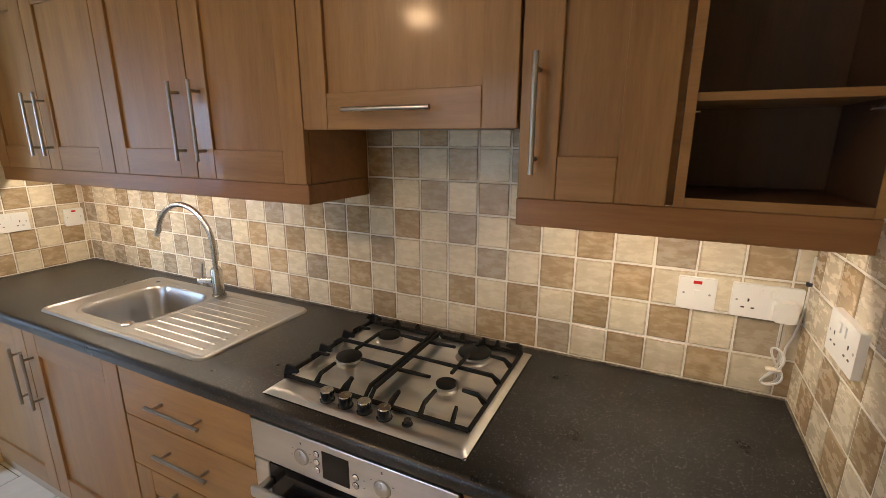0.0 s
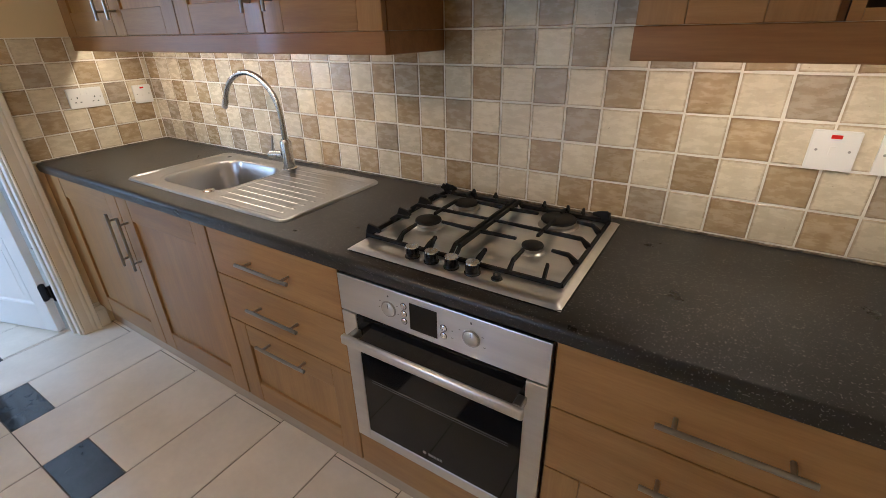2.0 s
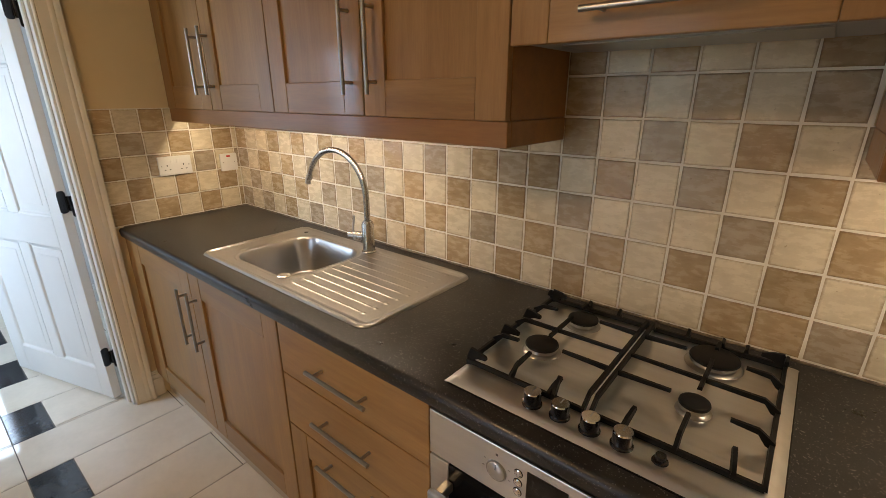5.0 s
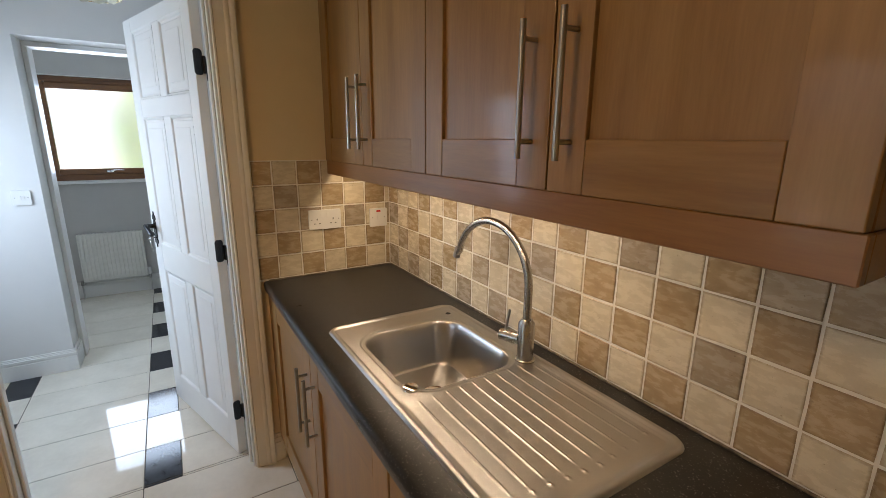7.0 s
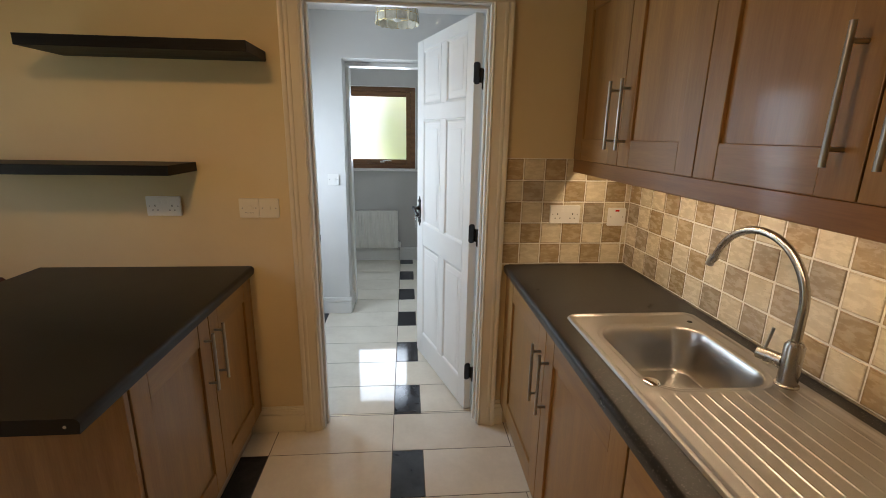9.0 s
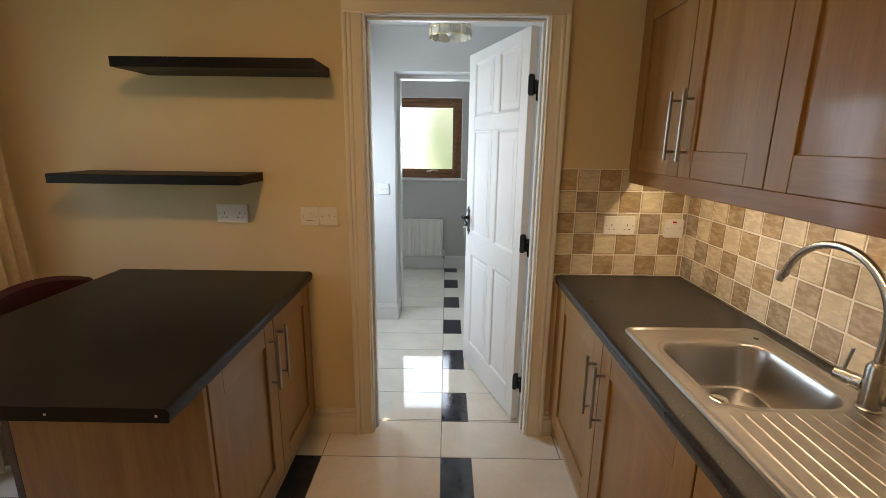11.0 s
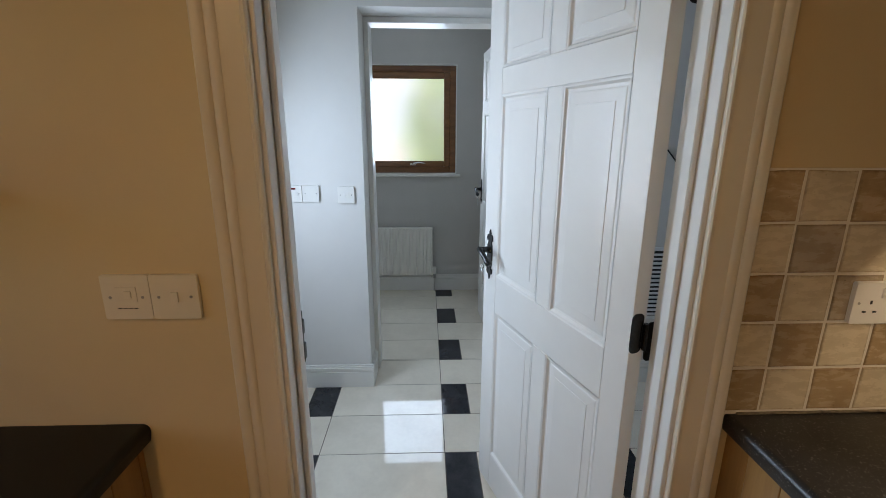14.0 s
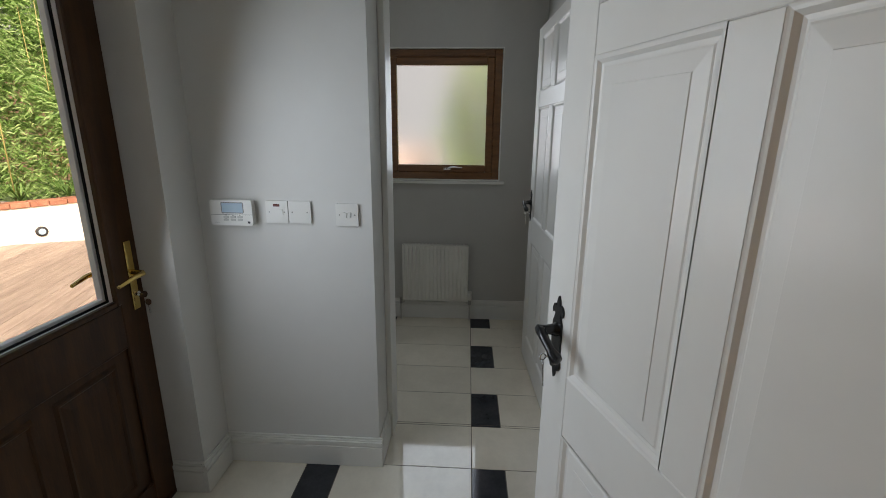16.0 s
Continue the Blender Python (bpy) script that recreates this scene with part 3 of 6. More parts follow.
def carcass(t, x0, x1, z0, z1, y, material):
    """Five boards of a wall unit, open at the front."""
    for name, lo, hi in (("side_panel", (x0, -0.012, z0), (x0 + 0.018, y, z1)), ("side_panel", (x1 - 0.018, -0.012, z0), (x1, y, z1)),
                         ("base_panel", (x0 + 0.0182, -0.0122, z0), (x1 - 0.0182, y, z0 + 0.018)), ("top_panel", (x0 + 0.0182, -0.0122, z1 - 0.018), (x1 - 0.0182, y, z1)),
                         ("back_panel", (x0 + 0.0182, -0.018, z0 + 0.0182), (x1 - 0.0182, -0.0124, z1 - 0.0182))):
        part(name, boxm((lo, hi), bevel=0.0008), material, t)


def upper_unit(x0, x1, z0, z1, label, name="wall_cabinet"):
    t = thing(name, ((x0 + x1) / 2, -0.15, z0), label, "cabinet", "wall cabinets")
    carcass(t, x0, x1, z0, z1, UY + 0.022, wood_pelmet)
    return t


UZ0, UZ1 = 1.432, 2.152
u = upper_unit(0.004, 0.920, UZ0, UZ1, "beech double-door wall cabinet in the corner")
d = shaker(u, "door", 0.006, 0.453, UZ0, UZ1, UY, -1)
bar_handle("handle", (0.408, UY, 1.738), (0.408, UY, 1.490), (0, -1, 0), d)
d = shaker(u, "door", 0.457, 0.919, UZ0, UZ1, UY, -1)
bar_handle("handle", (0.502, UY, 1.738), (0.502, UY, 1.490), (0, -1, 0), d)
u = upper_unit(0.922, 1.865, UZ0, UZ1, "beech double-door wall cabinet above the sink")
d = shaker(u, "door", 0.923, 1.391, UZ0, UZ1, UY, -1)
bar_handle("handle", (1.346, UY, 1.738), (1.346, UY, 1.490), (0, -1, 0), d)
d = shaker(u, "door", 1.395, 1.864, UZ0, UZ1, UY, -1)
bar_handle("handle", (1.446, UY, 1.738), (1.446, UY, 1.490), (0, -1, 0), d)
u = upper_unit(1.867, 2.488, 1.600, UZ1, "beech lift-up hood cabinet above the hob", "hood_cabinet")
d = shaker(u, "door", 1.868, 2.487, 1.586, UZ1, UY, -1)
bar_handle("handle", (2.030, UY, 1.636), (2.285, UY, 1.636), (0, -1, 0), d)
hood = thing("cooker_hood", (2.176, -0.15, 1.588), "grey built-in cooker hood in the cabinet base", "cooker hood")
part("hood_tray", boxm(((1.884, -0.27, 1.590), (2.468, -0.03, 1.5995)), bevel=0.003), steel_grey, hood)
part("filter", boxm(((1.95, -0.24, 1.5865), (2.40, -0.06, 1.590)), bevel=0.001), steel_dark, hood)
u = upper_unit(2.492, 2.8152, UZ0, UZ1, "beech single-door wall cabinet beside the hood")
d = shaker(u, "door", 2.494, 2.802, UZ0, UZ1, UY, -1, stile=0.086, stile2=0.098)
bar_handle("handle", (2.532, UY, 1.738), (2.532, UY, 1.488), (0, -1, 0), d)
u = thing("open_shelf_unit", (2.98, -0.15, UZ0), "empty open-fronted beech wall unit with one shelf", "shelf unit")
# Inside boards in the dark brown, edging and shelf in the beech tone.
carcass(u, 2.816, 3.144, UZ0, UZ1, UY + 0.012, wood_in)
part("edging", boxm(((2.8155, UY + 0.011, UZ0), (2.8345, UY + 0.008, UZ1)), ((3.1255, UY + 0.011, UZ0), (3.1445, UY + 0.008, UZ1)), ((2.835, UY + 0.011, UZ0), (3.125, UY + 0.008, UZ0 + 0.0185))), wood_h, u)
part("shelf", boxm(((2.8345, -0.020, 1.634), (3.1255, UY + 0.014, 1.650)), bevel=0.001), wood_h, u)
part("shelf_pin", rods(((3.126, -0.23, 1.619), (3.112, -0.23, 1.619), 0.004)), chrome, u)
part("shelf_pin", rods(((2.834, -0.23, 1.619), (2.846, -0.23, 1.619), 0.004)), chrome, u)
pel = thing("pelmet", (0.93, -0.29, 1.37), "beech light pelmet under the wall cabinets", "pelmet")
part("front_board", boxm(((0.004, -0.311, 1.372), (1.868, -0.293, 1.4315)), bevel=0.002), wood_pelmet, pel)
part("end_board", boxm(((1.850, -0.2925, 1.372), (1.868, -0.012, 1.4315)), bevel=0.002), wood_pelmet, pel)
pel = thing("pelmet", (2.82, -0.29, 1.37), "beech light pelmet beside the hood", "pelmet")
part("front_board", boxm(((2.492, -0.311, 1.368), (3.144, -0.293, 1.4315)), bevel=0.002), wood_pelmet, pel)
part("end_board", boxm(((2.492, -0.2925, 1.368), (2.510, -0.012, 1.4315)), bevel=0.002), wood_pelmet, pel)
tube_m = glow("lit_strip_diffuser", (1.0, 0.84, 0.60), 2.0)
for x0, x1 in ((0.10, 1.46), (2.56, 3.00)):
    s = thing("strip_light", ((x0 + x1) / 2, -0.266, 1.43), "lit warm strip light under the wall cabinet", "strip light")
    part("body", boxm(((x0, -0.280, 1.4265), (x1, -0.252, 1.4315)), bevel=0.001), pvc_white, s)
    part("diffuser", boxm(((x0 + 0.01, -0.276, 1.4225), (x1 - 0.01, -0.256, 1.4262)), bevel=0.001), tube_m, s)
cl = thing("ceiling_light", (*CEILING_LAMP, CEIL), "lit round flush ceiling light in the kitchen", "ceiling light")
part("base", lathe([(0.001, 0), (0.09, 0), (0.09, 0.03), (0.001, 0.03)], Matrix.Translation((*CEILING_LAMP, CEIL - 0.0305))), pvc_white, cl, "", True, True)
part("lampholder", lathe([(0.001, 0), (0.02, 0), (0.02, 0.05), (0.001, 0.05)], Matrix.Translation((*CEILING_LAMP, CEIL - 0.081))), pvc_white, cl, "", True, True)

# ---- sink, tap, hob, oven ----
def sink_sheet(x0, x1, y0, y1, z):
    """A pressed steel sheet: rolled rim, bowl with soft corners, ridged drainer."""
    nx, ny = 240, 320
    X, Y = np.meshgrid(np.linspace(x0, x1, nx), np.linspace(y0, y1, ny), indexing='ij')

    def sd(cx, cy, hx, hy, r):
        qx, qy = np.abs(X - cx) - hx + r, np.abs(Y - cy) - hy + r
        return np.hypot(np.maximum(qx, 0), np.maximum(qy, 0)) + np.minimum(np.maximum(qx, qy), 0) - r

    def smooth(a, b, v):
        t = np.clip((v - a) / (b - a), 0, 1)
        return t * t * (3 - 2 * t)
    cx, cy, hx, hy, R = (x0 + x1) / 2, (y0 + y1) / 2, (x1 - x0) / 2, (y1 - y0) / 2, 0.045
    qx, qy = np.abs(X - cx) - (hx - R), np.abs(Y - cy) - (hy - R)
    corner = (qx > 0) & (qy > 0)
    length = np.hypot(qx, qy)
    k = np.where(corner & (length > R), R / np.maximum(length, 1e-6), 1.0)
    X = np.where(corner, cx + np.sign(X - cx) * (hx - R + qx * k), X)
    Y = np.where(corner, cy + np.sign(Y - cy) * (hy - R + qy * k), Y)
    edge = -sd(cx, cy, hx, hy, R)
    Z = z + 0.006 * smooth(0.0, 0.006, edge) - 0.0035 * smooth(0.014, 0.024, edge)
    bowl = -sd(0.957, -0.302, 0.190, 0.171, 0.085)
    Z -= 0.145 * smooth(-0.003, 0.040, bowl) + 0.008 * smooth(0.03, 0.17, bowl)
    ledge = -sd(0.957, -0.302, 0.208, 0.190, 0.10)
    Z -= 0.002 * smooth(0.0, 0.006, ledge)
    for i in range(10):
        gy = -0.475 + i * 0.0405
        along = smooth(1.175 - 0.004 * i, 1.19, X) * (1 - smooth(1.505 - abs(i - 5) * 0.004, 1.53, X))
        Z += 0.0015 * np.exp(-((Y - gy) / 0.0024) ** 2) * along
        Z += 0.0022 * np.exp(-((X - 1.548 + abs(i - 5) * 0.004) ** 2 + (Y - gy) ** 2) / 0.0038 ** 2)
    Z -= 0.003 * smooth(1.15, 1.2, X) * smooth(0.02, 0.035, edge)
    v = np.stack([X, Y, Z], -1).reshape(-1, 3)
    idx = np.arange(nx * ny).reshape(nx, ny)
    f = np.stack([idx[:-1, :-1], idx[1:, :-1], idx[1:, 1:], idx[:-1, 1:]], -1).reshape(-1, 4)
    return v, f


sink = thing("sink", (1.13, -0.3, 0.91), "stainless steel sink with one bowl and a ridged drainer", "sink")
v, f = sink_sheet(0.652, 1.612, -0.542, -0.064, 0.9108)
me = bpy.data.meshes.new("basin_sheet")
me.from_pydata((v - np.array((1.13, -0.3, 0.91))).tolist(), [], f.tolist())
me.polygons.foreach_set("use_smooth", [True] * len(me.polygons))
me.materials.append(steel_sink)
sheet = new("basin_sheet", me)
sheet.parent = sink
ORIGIN[sheet] = ORIGIN[sink]
part("waste", lathe([(0.001, 0.002), (0.030, 0.002), (0.040, 0.004), (0.043, 0.0), (0.001, 0.0)], Matrix.Translation((0.955, -0.30, 0.7590)), 24), chrome, sink, "round chrome waste", True, True)
part("overflow", lathe([(0.001, 0.001), (0.009, 0.001), (0.009, 0.0), (0.001, 0.0)], Matrix.Translation((0.742, -0.121, 0.9147)), 14), slot_m, sink)
part("plug_cap", lathe([(0.001, 0.004), (0.016, 0.004), (0.021, 0.0025), (0.022, 0.0), (0.001, 0.0)], Matrix.Translation((1.117, -0.468, 0.9145)), 24), chrome, sink, "round chrome pop-up knob cap", True, True)

tap = thing("kitchen_tap", (1.146, -0.115, 0.914), "brushed steel swan-neck mixer tap", "tap")
TX, TY = 1.146, -0.113
part("base_ring", lathe([(0.001, 0), (0.029, 0), (0.029, 0.004), (0.025, 0.007), (0.001, 0.007)], Matrix.Translation((TX, TY, 0.9125)), 24), tap_steel, tap, "", True, True)
part("body", lathe([(0.001, 0), (0.0235, 0), (0.0235, 0.105), (0.016, 0.118), (0.001, 0.118)], Matrix.Translation((TX, TY, 0.919)), 28), tap_steel, tap, "", True, True)
pts = [(TX, TY, 1.03), (TX, TY, 1.12)]
R = 0.168
for k in range(0, 21):
    a = radians(k * 8.2)
    pts.append((TX - R + R * math.cos(a), TY - 0.006 * (1 - math.cos(a)), 1.122 + R * math.sin(a)))
pts.append((TX - 2 * R - 0.012, TY - 0.012, 1.150))
bm = bmesh.new()
add_tube(bm, pts, 0.0115, 16)
part("spout", bm, tap_steel, tap, "", True, True)
part("nozzle", rods(((TX - 2 * R + 0.000, TY - 0.012, 1.172), (TX - 2 * R - 0.014, TY - 0.012, 1.142), 0.0125), seg=16), steel_dark, tap, "", True, True)
valve = part("valve", rods(((TX - 0.018, TY - 0.008, 0.972), (TX - 0.056, TY - 0.024, 0.972), 0.0185), ((TX - 0.056, TY - 0.024, 0.972), (TX - 0.074, TY - 0.032, 0.972), 0.0165), seg=20), tap_steel, tap, "", True, True)
part("lever", rods(((TX - 0.060, TY - 0.026, 0.985), (TX - 0.050, TY - 0.022, 1.052), 0.0042), seg=10), steel_dark, valve, "", True, True)

hob = thing("gas_hob", (2.19, -0.31, 0.91), "stainless steel four-burner gas hob with black pan supports", "hob")
bm = bmesh.new()
add_prism(bm, [(2.194 + x, -0.3155 + y) for x, y in rounded(0.586, 0.523, 0.014)], Matrix.Translation((0, 0, 0.9102)), 0.003)
part("seal", bm, iron, hob)
def dish(x0, x1, y0, y1, z):
    nx, ny = 60, 54
    X, Y = np.meshgrid(np.linspace(x0, x1, nx), np.linspace(y0, y1, ny), indexing='ij')
    e = np.minimum(np.minimum(X - x0, x1 - X), np.minimum(Y - y0, y1 - Y))
    e2 = np.minimum(np.minimum(X - x0 - 0.03, x1 - 0.03 - X), np.minimum(Y - y0 - 0.115, y1 - 0.03 - Y))
    s = lambda a, b, v: np.clip((v - a) / (b - a), 0, 1) ** 2 * (3 - 2 * np.clip((v - a) / (b - a), 0, 1))
    Z = z + 0.010 * s(0, 0.016, e) - 0.005 * s(-0.006, 0.012, e2)
    v = np.stack([X, Y, Z], -1).reshape(-1, 3)
    i = np.arange(nx * ny).reshape(nx, ny)
    return v, np.stack([i[:-1, :-1], i[1:, :-1], i[1:, 1:], i[:-1, 1:]], -1).reshape(-1, 4)


v, f = dish(1.902, 2.486, -0.5765, -0.0545, 0.9125)
me = bpy.data.meshes.new("top_plate")
me.from_pydata((v - np.array((2.19, -0.31, 0.91))).tolist(), [], f.tolist())
me.polygons.foreach_set("use_smooth", [True] * len(me.polygons))
me.materials.append(steel)
plate = new("top_plate", me)
plate.parent = hob
ORIGIN[plate] = ORIGIN[hob]
PZ = 0.9175
BURNERS = [(2.035, -0.165, 0.036), (2.010, -0.345, 0.036), (2.335, -0.155, 0.047), (2.335, -0.355, 0.026)]
for bx, by, r in BURNERS:
    b = part("burner", lathe([(0.001, 0), (r * 1.25, 0), (r * 1.15, 0.004), (r * 1.0, 0.006), (r * 0.98, 0.014), (0.001, 0.014)], Matrix.Translation((bx, by, PZ)), 28), steel_dark, hob, "steel burner ring", True, True)
    part("burner_cap", lathe([(0.001, 0.0142), (r * 1.04, 0.0142), (r * 1.08, 0.017), (r * 1.04, 0.021), (r * 0.9, 0.023), (0.001, 0.0235)], Matrix.Translation((bx, by, PZ)), 28), iron, b, "matt black burner cap", True, True)


def pan_support(x0, x1, y0, y1, side, fx):
    """One cast pan support: low frame on feet, bent fingers rising from it towards two burners, hooked corners."""
    bm = bmesh.new()
    z0, z1, w, top = 0.921, 0.932, 0.0046, 0.953

    def bar(p, q, za=z0, zb=z1, zq=None):
        p, q = Vector((*p, 0)), Vector((*q, 0))
        n = Vector((p.y - q.y, q.x - p.x, 0)).normalized() * w
        zc, zd = (za, zb) if zq is None else zq
        a = [bm.verts.new(c) for c in (p + n + Vector((0, 0, za)), p - n + Vector((0, 0, za)), p - n * 0.7 + Vector((0, 0, zb)), p + n * 0.7 + Vector((0, 0, zb)))]
        b = [bm.verts.new(c) for c in (q + n + Vector((0, 0, zc)), q - n + Vector((0, 0, zc)), q - n * 0.7 + Vector((0, 0, zd)), q + n * 0.7 + Vector((0, 0, zd)))]
        bm.faces.new(a), bm.faces.new(b[::-1])
        for k in range(4):
            bm.faces.new((a[k], a[(k + 1) % 4], b[(k + 1) % 4], b[k]))

    def finger(p, d, length, rise=0.022):
        """From the rail at p a bent leg goes up, then a level bar runs in direction d."""
        at = lambda u: (p[0] + d[0] * u, p[1] + d[1] * u)
        bar(at(-0.004), at(0.010), z0, z1 + 0.004, (z0 + 0.006, top - 0.008))
        bar(at(0.010), at(rise), z0 + 0.006, top - 0.008, (top - 0.010, top))
        if length > rise:
            bar(at(rise), at(length), top - 0.010, top, (top - 0.006, top))
    out, inn = (x0, x1) if side < 0 else (x1, x0)
    c = [(x0, y0), (x1, y0), (x1, y1), (x0, y1)]
    bar(c[0], c[1]), bar(c[2], c[3]), bar((out, y0), (out, y1))
    ym = y0 + 0.215
    # raised inner bar, level bar across the middle, fingers
    bar((inn, y0), (inn, y0 + 0.028), z0, z1, (top - 0.010, top))
    bar((inn, y0 + 0.028), (inn, y1 - 0.020), top - 0.010, top)
    bar((inn, y1 - 0.020), (inn, y1), top - 0.010, top, (z0, z1 + 0.006))
    finger((out, ym), (-side, 0), abs(inn - out))
    for y, n in ((y0 + 0.112, 0.064), (y1 - 0.100, 0.064)):
        finger((out, y), (-side, 0), n)
    bar((inn, y0 + 0.133), (inn + side * 0.104, y0 + 0.133), top - 0.010, top, (top - 0.006, top))
    bar((inn, y1 - 0.095), (inn + side * 0.092, y1 - 0.095), top - 0.010, top, (top - 0.006, top))
    bar((fx, ym - 0.038), (fx, ym + 0.088), top - 0.008, top)
    finger((fx, y0), (0, 1), 0.082)
    finger((fx, y1), (0, -1), 0.055)
    for x, d in ((fx + 0.088 * (1 if side < 0 else 0.95), 0.25), (inn + side * 0.060, -0.25)):
        finger((x, y0), (d * -side * 0.6, 0.97), 0.040, 0.034)
    # upturned hooks on the outer and back rails
    for y in ((y0 + 0.005, y0 + 0.145, y0 + 0.255, y1 - 0.005) if side < 0 else (y1 - 0.005,)):
        bar((out + side * 0.003, y), (out - side * 0.006, y), z0, z1 + 0.004, (z0 + 0.004, top + 0.006))
        bar((out - side * 0.006, y), (out - side * 0.026, y), z0 + 0.006, top + 0.006, (top - 0.014, top + 0.003))
        bar((out - side * 0.026, y), (out - side * 0.046, y), top - 0.014, top + 0.003, (top - 0.012, top - 0.004))
    for x in (x0 + 0.034 + (0 if side < 0 else 0.045), fx + (0.008 if side < 0 else 0.006), x0 + 0.197, out):
        bar((x, y1 + 0.002), (x, y1 - 0.010), z0, z1 + 0.006, (top - 0.012, top + 0.006))
        bar((x, y1 - 0.010), (x, y1 - 0.024), top - 0.006, top + 0.006, (top - 0.008, top - 0.001))
    for px, py in c:
        bar((px, py), (px + (0.007 if px == x0 else -0.007), py), 0.9175, 0.925)
    return bm


part("pan_support", pan_support(1.908, 2.175, -0.500, -0.085, -1, 2.018), iron, hob, "black enamelled pan support")
part("pan_support", pan_support(2.190, 2.460, -0.500, -0.085, 1, 2.335), iron, hob, "black enamelled pan support")
for i, kx in enumerate((2.090, 2.147, 2.204, 2.261)):
    m = Matrix.Translation((kx, -0.538, 0.9222))
    k = part("knob", lathe([(0.001, 0), (0.0195, 0), (0.0195, 0.003), (0.0168, 0.005), (0.0168, 0.027), (0.001, 0.027)], m, 24), iron_gloss, hob, "black knob with a bright top", True, True)
    part("knob_cap", lathe([(0.001, 0.0272), (0.0168, 0.0272), (0.0160, 0.0300), (0.001, 0.0300)], m, 24), chrome, k, "", True, True)
    part("grip", boxm(((kx - 0.0012, -0.5385, 0.9522), (kx + 0.0012, -0.5235, 0.9532)), bevel=0.001), steel_dark, k)
m = Matrix.Translation((2.322, -0.535, 0.9222))
k = part("spark_button", lathe([(0.001, 0), (0.0135, 0), (0.0125, 0.003), (0.0085, 0.004), (0.0085, 0.013), (0.001, 0.013)], m, 20), iron_gloss, hob, "small round black ignition button", True, True)

oven = thing("built_in_oven", (2.19, -0.6, 0.26), "stainless steel built-in single oven with black glass door", "oven")
OY = FY - 0.006
part("body", boxm(((1.905, -0.59, 0.262), (2.475, -0.06, 0.852))), steel_grey, oven)
part("control_panel", boxm(((1.891, OY, 0.744), (2.488, -0.592, 0.8575)), bevel=0.002, seg=2), steel, oven)
DZ0, DZ1 = 0.262, 0.738
door = part("door", boxm(((1.942, OY, DZ0), (2.437, -0.592, 0.302)), bevel=0.0015), steel, oven)
part("side_strip", boxm(((1.891, OY, DZ0), (1.942, -0.592, DZ1)), bevel=0.0015), steel, door)
part("side_strip", boxm(((2.437, OY, DZ0), (2.488, -0.592, DZ1)), bevel=0.0015), steel, door)
part("door_glass", boxm(((1.942, OY + 0.002, 0.302), (2.437, -0.592, DZ1)), bevel=0.001), black_glass, door, "black glass pane")
part("rack", rods(((1.975, OY + 0.0014, 0.520), (2.405, OY + 0.0014, 0.520), 0.0012), ((1.975, OY + 0.0014, 0.512), (2.405, OY + 0.0014, 0.512), 0.0009), seg=6), rack_m, door)
hb = part("handle", boxm(((1.925, OY - 0.052, 0.668), (2.454, OY - 0.036, 0.698)), bevel=0.006, seg=3), steel, door, "flat steel bar handle", True, True)
part("post", boxm(((1.935, OY - 0.037, 0.672), (1.957, OY + 0.002, 0.694)), bevel=0.003), steel_dark, hb)
part("post", boxm(((2.422, OY - 0.037, 0.672), (2.444, OY + 0.002, 0.694)), bevel=0.003), steel_dark, hb)
part("display", boxm(((2.128, OY - 0.0015, 0.762), (2.208, OY + 0.001, 0.838)), bevel=0.0006), black_glass, oven, "black display window")
for kx in (2.062, 2.300):
    m = Matrix.Translation((kx, OY, 0.798)) @ Matrix.Rotation(radians(90), 4, 'X')
    part("dial_ring", lathe([(0.001, 0), (0.0235, 0), (0.0225, 0.002), (0.001, 0.002)], m, 24), steel_dark, oven, "", True, True)
    k = part("dial", lathe([(0.001, 0.0022), (0.0195, 0.0022), (0.0192, 0.0036), (0.0182, 0.0042), (0.001, 0.0042)], m, 28), steel, oven, "round steel dial", True, True)
    part("pointer", boxm(((kx - 0.0009, OY - 0.0047, 0.802), (kx + 0.0009, OY - 0.0040, 0.815)), bevel=0.0004), slot_m, k)
for bx, bz in ((2.110, 0.822), (2.110, 0.800), (2.110, 0.778), (2.226, 0.800), (2.226, 0.778)):
    m = Matrix.Translation((bx, OY, bz)) @ Matrix.Rotation(radians(90), 4, 'X')
    part("button_ring", lathe([(0.001, 0), (0.0096, 0), (0.0094, 0.0008), (0.001, 0.0008)], m, 18), slot_m, oven)
    part("button", lathe([(0.001, 0), (0.0082, 0), (0.0080, 0.0015), (0.0060, 0.0028), (0.001, 0.0028)], m, 18), chrome, oven, "", True, True)
for mx, mz, w, h in ((2.062, 0.836, 0.007, 0.007), (2.035, 0.815, 0.006, 0.002), (2.032, 0.796, 0.006, 0.002), (2.090, 0.815, 0.006, 0.002), (2.092, 0.792, 0.006, 0.002),
                     (2.300, 0.840, 0.006, 0.009), (2.330, 0.812, 0.008, 0.002), (2.334, 0.785, 0.009, 0.002), (2.270, 0.812, 0.006, 0.002), (2.250, 0.800, 0.006, 0.002), (2.250, 0.780, 0.008, 0.002)):
    part("printed_mark", boxm(((mx - w * 0.35, OY - 0.0005, mz - h * 0.35), (mx + w * 0.35, OY + 0.0005, mz + h * 0.35))), rack_m, oven)
mk = bmesh.new()
add_lathe(mk, [(0.0045, 0), (0.006, 0), (0.006, 0.0008), (0.0045, 0.0008)], Matrix.Translation((2.150, OY + 0.002, 0.330)) @ Matrix.Rotation(radians(90), 4, 'X'), 16)
for k in range(5):
    add_box(mk, (2.164 + k * 0.0095, OY + 0.001, 0.3255), (2.171 + k * 0.0095, OY + 0.003, 0.3345))
